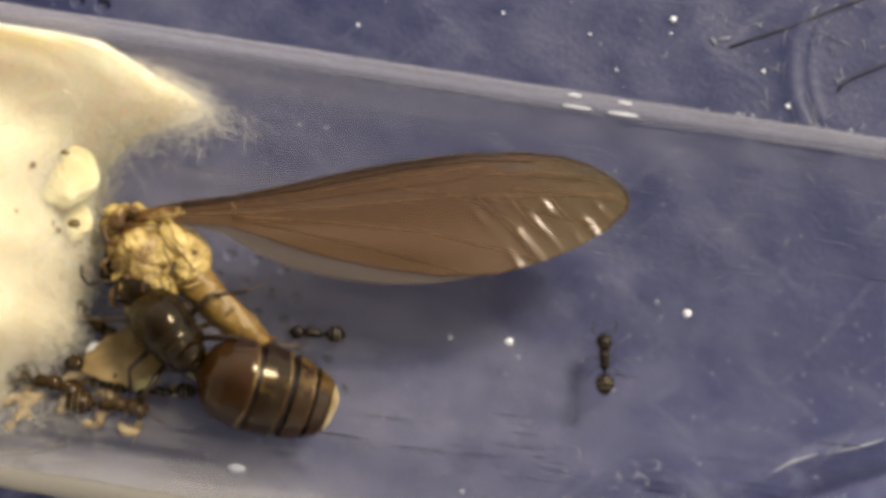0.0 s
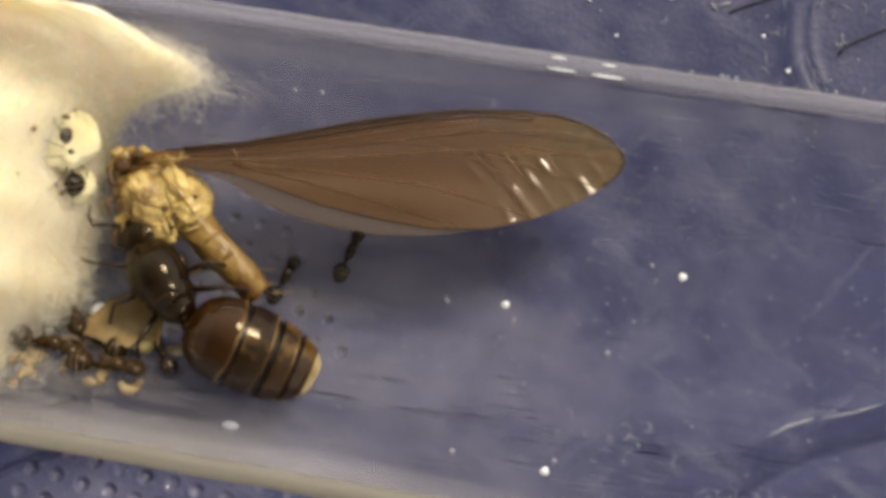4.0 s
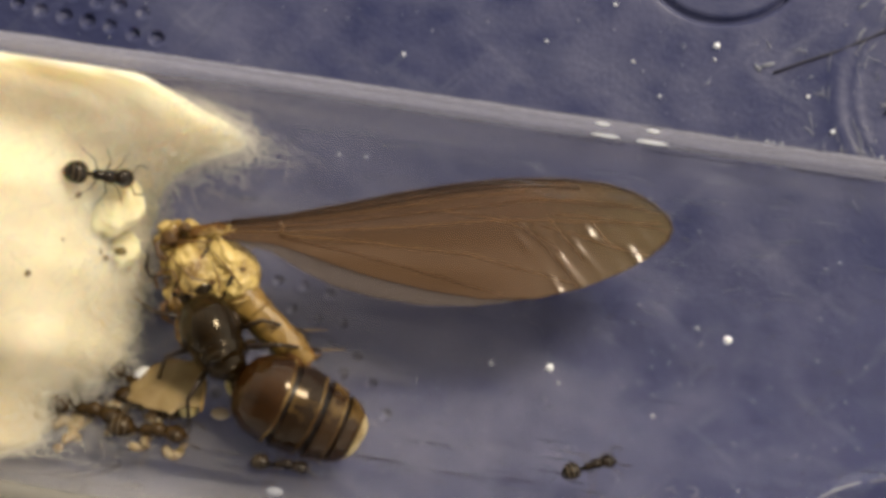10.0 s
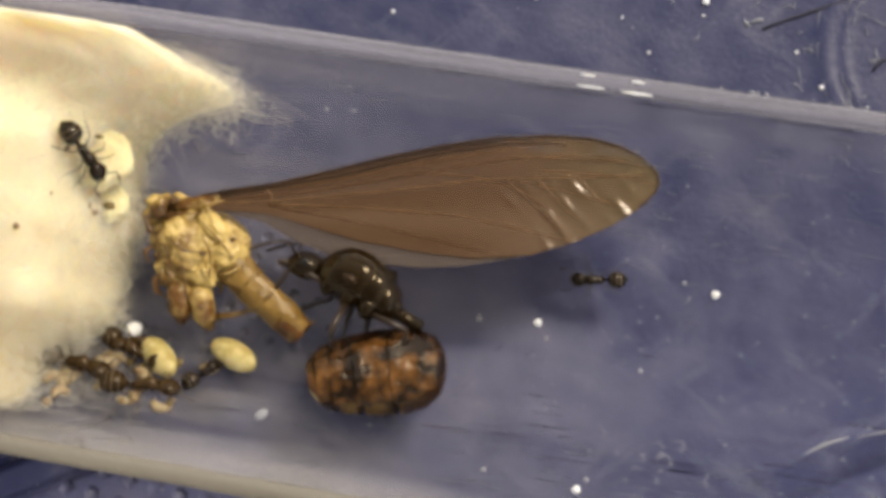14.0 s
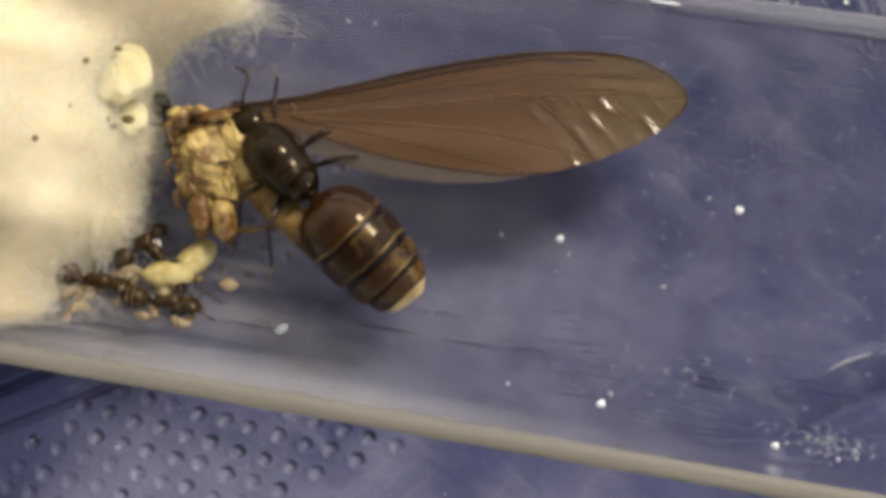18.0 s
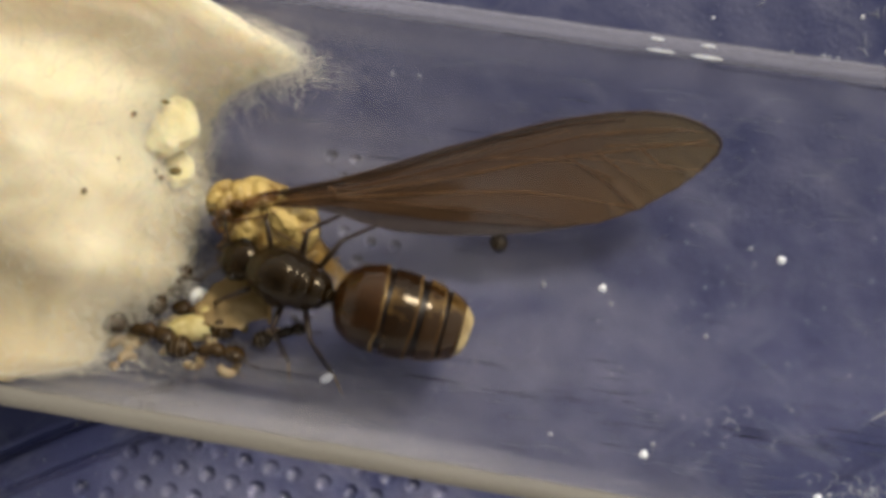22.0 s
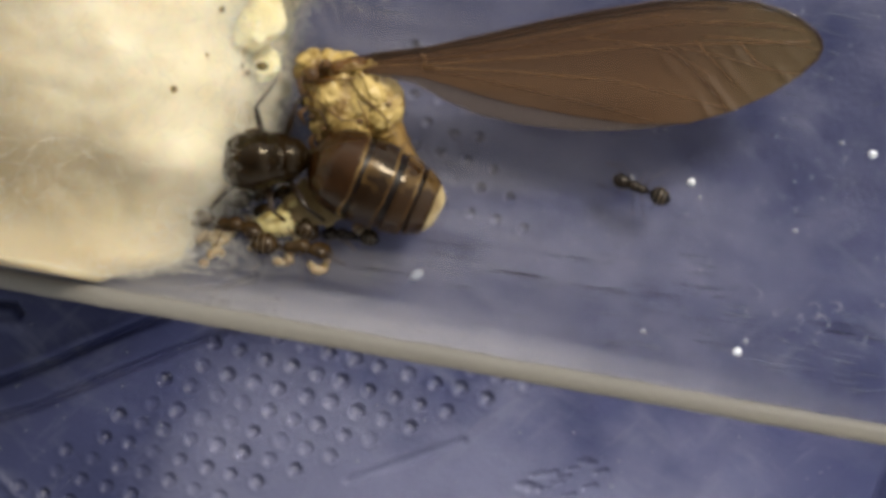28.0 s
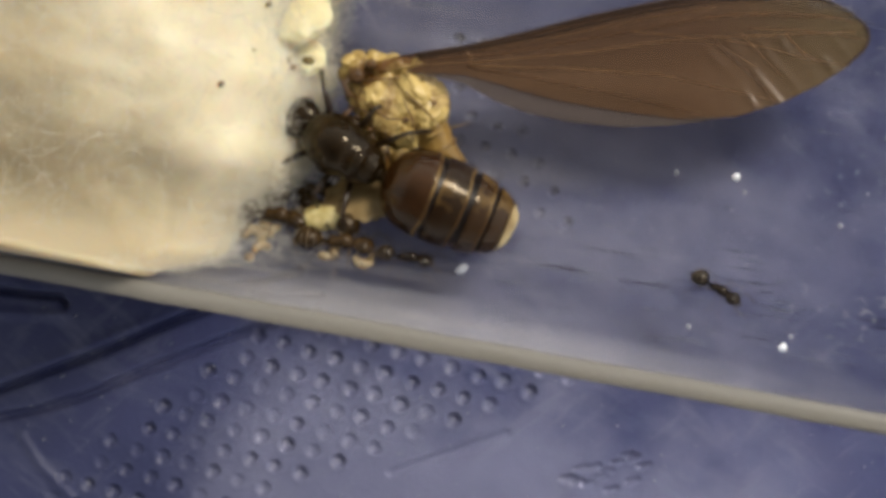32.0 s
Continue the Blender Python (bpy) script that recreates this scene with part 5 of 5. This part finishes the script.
QUEEN, QUEEN_GASTER, QUEEN_LEGS = queen_ant()
WORKERS = [ant(label, size, shell=shell) for label, size, shell in (
    ("small black-brown worker ant roaming the tube floor", 0.82, None),
    ("small dark worker ant running along the clear floor", 0.76, None),
    ("small brown worker ant tending the brood", 0.78, None),
    ("dark brown worker ant climbing on the cotton", 0.95, None),
    ("brown worker ant resting by the brood heap", 1.12, BROWN),
    ("dark worker ant crouched over the brood", 1.08, BROWN),
    ("worker ant half hidden at the foot of the cotton", 0.90, BROWN),
    ("brown worker ant standing over the larvae", 1.0, BROWN))]


# ---- brood ----


def cocoon(label):
    bm = bmesh.new()
    ball(bm, (0, 0, 0), (1.0, 0.52, 0.50), 26, 16, rough=0.06, freq=1.6)
    ob = part("cocoon", bm, COCOON)
    return tagged(ob, label, "cocoon", "ant cocoons")


COCOONS = [cocoon("cream-yellow silk cocoon lying by the brood"), cocoon("pale yellow oval silk cocoon on the tube floor")]


def scrap():
    bm = bmesh.new()
    edge = [(-1.5, -0.5), (-1.35, 0.1), (-0.8, 0.65), (-0.3, 1.0), (0.4, 1.15), (1.1, 0.95), (1.45, 0.4), (1.35, -0.5), (1.2, -1.1), (0.6, -1.0), (0.1, -1.3), (-0.7, -0.95)]
    n, rings = 72, 7
    ex, ey = np.array(edge + edge[:1]).T
    at = np.arange(len(edge) + 1)
    sides = []
    for lift in (0.10, 0.06):
        grid = []
        for i in range(1, rings + 1):
            row = []
            for k in range(n):
                u = k * len(edge) / n
                x, y = float(np.interp(u, at, ex)), float(np.interp(u, at, ey))
                f = i / rings * (1 + (0.10 * noise.noise(Vector((x * 2.2, y * 2.2, 1))) + 0.06 * noise.noise(Vector((x * 7, y * 7, 2)))) * (i / rings) ** 2)
                row.append(bm.verts.new((x * f, y * f, lift + 0.16 * noise.noise(Vector((x * f * 1.3, y * f * 1.3, 5))) + 0.06 * noise.noise(Vector((x * f * 3.5, y * f * 3.5, 8))))))
            grid.append(row)
        for u, v in zip(grid, grid[1:]):
            for k in range(n):
                bm.faces.new((u[k], v[k], v[(k + 1) % n], u[(k + 1) % n]) if lift > 0.08 else (u[(k + 1) % n], v[(k + 1) % n], v[k], u[k]))
        bm.faces.new(grid[0] if lift > 0.08 else grid[0][::-1])
        sides.append(grid[-1])
    for k in range(n):
        bm.faces.new((sides[1][k], sides[1][(k + 1) % n], sides[0][(k + 1) % n], sides[0][k]))
    ob = part("membrane_scrap", bm, SCRAP)
    bm = bmesh.new()
    tube(bm, [(1.0, 1.05, 0.14), (1.35, 0.5, 0.2), (1.38, -0.4, 0.2), (1.2, -1.35, 0.12)], [0.05, 0.10, 0.09, 0.05], 8)
    part("leg_strip", bm, MARGIN, ob, "straw-yellow strip along the torn edge")
    return tagged(ob, "torn translucent tan scrap of insect skin", "insect scrap")


SCRAP_THING = scrap()
clean()


# ---- what moves ----


def between(rows, t):
    """Row values at t; angles must be given unwrapped."""
    for a, b in zip(rows, rows[1:]):
        if a[0] <= t <= b[0]:
            s = (t - a[0]) / (b[0] - a[0])
            s = s * s * (3 - 2 * s)
            return [u + (v - u) * s for u, v in zip(a[1:], b[1:])]
    return list(rows[-1][1:])


def crawl(which, rows, place, phase=0.0):
    """Keys a worker along rows of (t, x, y, heading) every tenth of a second, its legs stepping with the way it goes."""
    body, legs = WORKERS[which]
    times = [k / 10 for k in range(321)]
    seen = [between(rows, t) for t in times]
    walk(body, [(t, place(*v)) for t, v in zip(times, seen)])
    gone, keys = phase, []
    for k, v in enumerate(seen):
        if k:
            gone += min(math.hypot(v[0] - seen[k - 1][0], v[1] - seen[k - 1][1]) / 1.1, 0.22) + abs(v[2] - seen[k - 1][2]) / 200 + 0.006
        keys.append(gone)
    for n, leg in enumerate(legs):
        home = leg.matrix_basis.copy()
        side = 1 if n < 3 else -1
        lag = 0.5 * ((n % 3 + n // 3) % 2)
        walk(leg, [(times[k], home @ pose(0, 0, 0, 8 * side * max(0, math.cos(6.283 * (keys[k] + lag))), 0, 20 * math.sin(6.283 * (keys[k] + lag)))) for k in range(0, 321, 2)])


def on_cotton(x, y, heading):
    z = cotton_z(x, y) + 0.25
    if x > cotton_front(y) - 0.3:
        z = max(floor_z(y), z - 0.25)
    e = 0.5
    gx, gy = (cotton_z(x + e, y) - cotton_z(x - e, y)) / (2 * e), (cotton_z(x, y + e) - cotton_z(x, y - e)) / (2 * e)
    up = Vector((-gx * 0.45, -gy * 0.3, 1)).normalized()
    ahead = Vector((math.cos(radians(heading)), math.sin(radians(heading)), 0))
    ahead = (ahead - up * ahead.dot(up)).normalized()
    m = Matrix((ahead, up.cross(ahead), up)).transposed().to_4x4()
    m.translation = Vector((x, y, z)) * MM
    return m


def on_any(x, y, heading):
    """On the tube's floor, or on the cotton where it covers the floor."""
    return on_cotton(x, y, heading) if x < cotton_front(y) else on_floor(x, y, heading)


def motions():
    # the queen: t, thorax x, y, heading, gaster's heading to its tip, roll; while curled up, the gaster's middle x, y
    rows = [
        (0, -12.01, -1.97, 137, -7, 0),
        (1, -11.7, -1.88, 130, -13, 0),
        (2, -11.6, -1.42, 110, -10, 0),
        (3, -12.31, -1.67, 132, -13, 0),
        (6, -12.02, -1.43, 122, -16, 0),
        (7, -11.87, -1.68, 124, -12, 0),
        (8, -11.58, -1.39, 113, -13, 0),
        (9, -11.89, -1.45, 126, -14, 0),
        (10, -12.02, -1.25, 125, -16, 0),
        (11, -11.96, -1.63, 127, -18, 0),
        (11.1, -11.97, -1.69, 127, -18, 0),
        (11.2, -10.8, -0.96, 118, -50, 25),
        (11.3, -5.0, 1.12, 100, -105, 55, -4.5, -2.08),
        (11.4, -1.42, 0.81, 96, -150, 80, -3.32, -2.97),
        (11.5, -1.79, -0.13, 98, -172, 90, -4.02, -3.15),
        (12, -3.55, -0.61, 130, -164, 88, -4.5, -3.32),
        (13, -5.95, -0.19, 158, -160, 85, -5.18, -3.14),
        (14, -6.4, 0.01, 158, -165, 85, -5.29, -3.12),
        (15, -7.9, 0.37, 162, -145, 75, -6.01, -2.32),
        (15.5, -7.69, 1.23, 163, -120, 60, -6.12, -2.03),
        (17.5, -10.2, 0.78, 149, -47, 0),
        (18, -10.2, 0.6, 143, -37, 0),
        (19, -10.53, 0.26, 138, -29, 0),
        (20, -12.13, -2.96, 165, -9, 0),
        (21, -11.31, -2.78, 175, -6, 0),
        (22, -11.13, -1.96, 168, -5, 0),
        (23, -11.91, -2.26, 169, -2, 0),
        (24, -12.4, -1.83, 175, -7, 0),
        (25, -13.61, -1.73, 174, -7, 0),
        (28, -15.42, -2.09, 194, -14, 0),
        (29, -15.20, -1.96, 190, -6, 0),
        (30, -15.42, -1.91, 184, -3, 0),
        (31, -14.15, -1.32, 167, -10, 0),
        (32, -14.15, -1.70, 155, -13, 0),
    ]
    mid = Matrix.Translation(Vector((0, 0, 1.8)) * MM)
    body, tail = [], []
    for t, x, y, heading, back, roll, *centre in rows:
        turn = pose(0, 0, 0, 0, 0, heading) @ pose(0, 0, 0, roll, 0, 0)
        whole = Matrix.Translation(Vector((x, y, 4.15 - 0.75 * min(roll / 60, 1))) * MM) @ turn @ mid.inverted()
        body.append((t, whole))
        rear = pose(0, 0, 0, 0, (-18 if t < 11.2 else -11) * (1 - min(roll / 60, 1)), back + 180) @ pose(0, 0, 0, roll * 1.85, 0, 0)
        local = turn.inverted() @ rear
        local.translation = (Vector(WAIST) + Vector((-0.9 * min(roll / 60, 1), 0, 0))) * MM
        if centre:
            # curled up on her side, the middle of the abdomen lies here
            rear.translation = (Vector((*centre, 3.0)) - rear.to_3x3() @ Vector((-2.55, 0, 0.28))) * MM
            local = whole.inverted() @ rear
        tail.append((t, local))
    walk(QUEEN, body)
    walk(QUEEN_GASTER, tail)
    # she lies on her side from 11.4 to 15.6 s, the legs spread under her
    spread = ((-30, -50), (-80, 0), (-25, 58), (60, -30), (75, 0), (65, 35))
    for n, leg in enumerate(QUEEN_LEGS):
        home = leg.matrix_basis.copy()
        keys = []
        for k in range(65):
            down = 1.0 if 23 <= k <= 31 else 0.5 if k in (32, 33) else 0.0
            rx, rz = spread[n]
            keys.append((k / 2, home @ pose(0, 0, 0, down * rx, 0, down * rz + 9 * math.sin(1.1 * k + 2.1 * n) * (1 - 0.3 * down))))
        walk(leg, keys)
    # the prey: t, root x, y, heading, roll
    rows = [
        (0, -13.09, 2.16, 10.7, 0),
        (1, -12.90, 2.36, 9.9, 0),
        (2, -13.05, 2.72, 8.6, 0),
        (3, -13.11, 2.79, 9.0, 0),
        (6, -12.84, 3.10, 7.4, 0),
        (7, -12.70, 2.94, 7.9, 0),
        (8, -13.04, 2.54, 8.8, 0),
        (9, -13.06, 2.63, 8.7, 0),
        (10, -12.92, 2.59, 9.2, 0),
        (11, -12.94, 2.59, 9.4, 0),
        (11.5, -12.66, 1.94, 11.2, 0),
        (12, -12.77, 2.03, 11.5, 0),
        (13, -12.90, 2.00, 11.1, 0),
        (14, -12.80, 1.97, 11.6, 0),
        (15, -12.95, 1.92, 11.6, 0),
        (18, -12.71, 2.04, 10.8, 0),
        (19, -12.16, 1.85, 12.3, 0),
        (20, -12.78, 0.71, 15.9, 18),
        (21, -12.55, 0.70, 16.1, 40),
        (22, -12.70, 0.82, 16.2, 40),
        (23, -12.62, 0.90, 16.0, 40),
        (24, -12.75, 1.12, 14.5, 40),
        (25, -12.74, 1.39, 13.2, 40),
        (28, -12.81, 1.90, 11.3, 17),
        (29, -12.83, 2.02, 12, 15),
        (30, -13.01, 1.96, 11.5, 11),
        (31, -12.66, 1.85, 12.3, 10),
        (32, -12.79, 1.70, 12.6, 12),
    ]
    walk(PREY_THING, [(t, pose(x * MM, y * MM, 3.7 * MM, 0, 0, heading) @ pose(0, 0, 0, roll, 0, 0)) for t, x, y, heading, roll in rows])
    home = PREY_ABDOMEN.matrix_basis.copy()
    walk(PREY_ABDOMEN, [(t, home @ pose(0, 0, 0, 0, 0, a)) for t, a in ((0, 0), (17, 0), (19.5, -8), (20, -22), (32, -20))])
    crawl(0, [(0, 3.53, -0.48, 99), (0.5, 0.16, 1.37, 160), (1, -0.17, 0.97, 154), (1.5, -1.48, 0.48, 190), (2, -6.0, -1.43, 170), (2.5, -5.98, 0.08, 95), (3, -5.84, -0.14, 105), (3.5, -7.58, 0.46, 130),
              (4.5, -4.5, 1.0, 20), (5.5, -1.67, 1.78, 110), (6, -1.77, 1.15, 120), (6.5, -2.03, 1.52, 110), (7, -1.06, 2.63, 60), (7.5, -0.94, 2.09, 30), (8, 1.30, 1.96, 28), (8.5, 3.41, 4.05, 65), (9, 4.10, 4.30, 50),
              (9.5, 6.23, -2.04, -41), (10.2, 12, -5.0, -30), (11, 16, -3, 20), (12, 14, -4, 130), (12.5, 9.5, 1, 120), (13, 7.54, 3.76, 40), (13.5, 11.1, 6.0, 39), (14, 15, 4, -50), (15, 13.5, -4, -120),
              (15.5, 9.96, -5.5, -180), (16.5, 1.0, -5.6, -190), (17.5, 1.89, -5.7, -350), (18, 13.8, -5.4, -355), (18.5, 12, -2, -250), (19, 4.57, 1.39, -210), (19.5, -2.15, 0.17, -175), (19.75, -3.2, -2, -110),
              (20, -3.39, -4.31, 10), (20.5, -2.38, -5.57, -20), (21, 0.51, -5.36, 32), (21.5, -3.46, -4.15, 139), (21.7, -3.39, -3.35, 100), (21.9, -3.69, -0.17, 92), (22.1, -4.77, 3.52, 108), (22.3, -8.23, 5.49, 152),
              (22.5, -12.7, 5.61, 178), (22.7, -14.3, 5.75, 200), (22.9, -14.6, 5.2, 212), (23.2, -15.5, 4.84, 216), (23.6, -15.9, 3.65, 236), (24, -16.2, -0.5, 268), (24.6, -15.0, 0.4, 330), (25.5, -13.6, 1.3, 378),
              (26.3, -8.5, 2.6, 385), (27, -3.0, 0.6, 300), (27.5, -1.81, -0.64, 175), (28, -1.88, -0.88, 167), (28.3, -1.79, -1.25, 170), (28.6, -2.2, -1.4, 180), (29, -1.86, -0.75, 160), (29.3, -2.27, -1.03, 160),
              (29.6, -1.92, -0.54, 145), (29.9, -2.42, 1.01, 118), (30.2, -3.84, 1.5, 140), (30.4, -8.0, 3.9, 160), (30.6, -11.33, 3.95, 180), (31, -15.5, 4.0, 170), (31.4, -15.8, 5.4, 120), (32, -16.6, 6.2, 120)], on_any)
    crawl(1, [(0, -7.13, -1.21, 186), (0.5, -8.35, -0.91, 170), (1, -9.27, 0.23, 162), (1.5, -9.35, 0.47, 160), (2, -9.6, 0.41, 150), (3, -9.67, 0.42, 140), (3.5, -9.6, 0.13, 140), (4.5, -7, -1.5, 0),
              (5.5, -4.45, -1.81, -5), (6, -3.72, -2.14, 0), (6.5, -4.07, -2.19, -60), (7, -4.19, -2.49, -36), (7.5, -2.6, -4.54, -60), (8, -1.3, -4.49, 10), (8.5, -1.57, -4.25, 10), (9, -1.50, -4.95, -10), (9.5, 1.09, -4.14, 5),
              (10, 2.11, -3.79, 35), (10.5, 2.13, -4.1, 0), (11, 2.3, -4.37, 0), (11.5, 2.41, -4.61, -13), (12, 4, -6.2, -10), (13, 5, -6.3, 60), (13.5, 4, -3, 110), (14, 1.87, 1.68, 189), (14.5, 3.2, 5.6, 60),
              (15, 0.5, 3.8, 190), (19, -1.2, 3.7, 190), (20, -1.0, 3.8, 190), (25.4, -0.8, 3.9, 190), (26.5, -8.5, 2.6, 200), (27.4, -12.6, 0.9, 250), (28.8, -12.6, 0.8, 320), (29.3, -11.38, 0.24, 330), (29.6, -9.59, -0.47, 345), (30, -8.25, -0.6, 355), (30.5, -8.0, -1.5, 300),
              (31, -6.86, -2.74, 350), (31.3, -3.79, -2.41, 380), (31.6, -0.86, -1.13, 375), (32, -0.02, -4.68, 324)], on_floor, 0.3)
    crawl(2, [(0, -12.0, -4.4, 200), (4, -12.1, -4.4, 120), (6, -12.2, -4.4, 10), (7, -12.2, -4.5, 10), (8, -10.49, -5.5, -90), (9, -9.15, -5.9, 0), (10, -8.71, -5.7, 10), (11, -8.86, -5.75, 10), (11.5, -8.91, -5.73, 180),
              (12, -9.34, -5.47, 190), (12.6, -11, -5.3, 180), (13, -12.7, -5.1, 170), (14, -11.6, -4.3, 60), (15, -12.1, -5.0, 30), (17.5, -12.8, -5.0, 120), (18, -13.2, -4.9, 100), (18.6, -12, -4.2, 20), (19, -11.18, -3.94, 46),
              (19.5, -11.31, -4.7, 150), (20, -11.77, -4.8, 169), (20.5, -11.1, -5.2, 150), (22, -11.3, -4.2, 40), (23, -10.8, -4.3, 18), (24, -10.36, -4.28, 169), (24.5, -9.63, -4.59, 150), (25, -10.3, -4.32, 170),
              (25.5, -10.84, -4.0, 170), (27.5, -10.96, -4.2, 180), (28, -12.04, -4.58, 185), (29, -12.9, -5.0, 180), (30, -12.4, -4.6, 30), (31, -10.9, -5.56, 0), (32, -11.2, -5.5, 0)], on_floor, 0.6)
    crawl(3, [(0, -15.50, 0.80, 110), (3, -16.39, 2.19, 130), (5.5, -16.66, 2.22, 110), (6, -16.95, 2.93, 134), (6.5, -16.93, 4.06, 115), (7, -16.97, 4.41, 125), (8, -17.00, 4.58, 125), (9, -17.06, 4.50, 120), (9.5, -16.92, 4.01, 30),
              (10, -16.68, 3.71, 0), (11, -16.65, 3.53, 5), (12, -16.62, 3.44, -5), (13, -16.57, 3.51, 10), (14, -16.82, 2.84, -35), (14.5, -16.50, 1.93, -60), (15, -15.01, 0.30, -70), (17, -15.20, 0.80, -60), (18, -15.10, 1.50, -60),
              (19.5, -15.8, -0.30, -90), (20.5, -14.4, 0.5, 10), (21, -13.5, 0.7, 10), (32, -13.5, 0.7, 20)], on_cotton, 0.1)
    crawl(4, [(0, -16.1, -4.85, -8), (9, -16.3, -5.05, -5), (15, -16.35, -5.0, -14), (19, -16.25, -5.1, -6), (25, -16.35, -5.1, -10), (32, -16.4, -4.9, -4)], on_floor, 0.2)
    crawl(5, [(0, -13.56, -5.3, 10), (9, -13.75, -5.4, 6), (15, -13.56, -5.4, 14), (19, -13.47, -5.45, 5), (25, -13.66, -5.45, 12), (32, -13.75, -5.5, 8)], on_floor, 0.7)
    crawl(6, [(0, -15.1, -2.2, -30), (2, -15.5, -2.8, -45), (3, -15.75, -3.5, -60), (8, -15.3, -3.6, -40), (14, -14.6, -3.7, 0), (15, -13.6, -3.4, -60), (18, -15.2, -3.2, 60), (21, -16.0, -3.0, 80), (25, -15.4, -3.6, 30), (32, -15.6, -3.7, 20)], on_floor, 0.4)
    crawl(7, [(0, -14.6, -4.1, 160), (6, -14.7, -4.4, 150), (12, -14.4, -4.3, 170), (18, -14.5, -3.6, 140), (25, -14.5, -4.5, 165), (32, -14.6, -4.4, 150)], on_floor, 0.9)
    for ob, rows in ((COCOONS[0], [(0, -13.2, -3.9, -45), (13, -13.3, -4.0, -45), (14, -13.5, -4.17, -50), (15, -12.95, -4.2, -40), (18, -13.84, -4.3, 20), (19, -14.3, -4.37, 30), (20, -14.6, -4.6, 30), (32, -14.6, -4.6, 30)]),
                     (COCOONS[1], [(0, -10.81, -3.3, -25), (13, -10.81, -3.32, -25), (14, -10.83, -3.6, -25), (15, -11.05, -4.31, 10), (18, -13.1, -3.5, 60), (19, -13.26, -3.7, 70), (20, -14.0, -3.9, 40), (32, -14.0, -3.9, 40)])):
        walk(ob, [(t, on_floor(x, y, heading, 0.48)) for t, x, y, heading in rows])
    walk(MOVED_EGG, [(t, on_floor(x, y, heading, 0.18)) for t, x, y, heading in ((0, -8.6, -6.45, 30), (10.8, -8.6, -6.45, 30), (11.5, -8.5, -6.1, 60), (12.6, -9.10, -5.46, 70), (19, -9.20, -5.42, 70), (32, -9.20, -5.42, 70))])
    rows = [(0, -13.7, -3.6, 20), (10.8, -13.7, -3.8, 20), (11.4, -13.3, 0.2, 0), (19.4, -13.3, 0.2, 0), (20, -13.5, -3.6, 30), (24, -13.3, -3.6, 30), (32, -13.4, -3.7, 15)]
    walk(SCRAP_THING, [(t, on_floor(x, y, heading, 0.9 if y < -1 else 0.1)) for t, x, y, heading in rows])


motions()
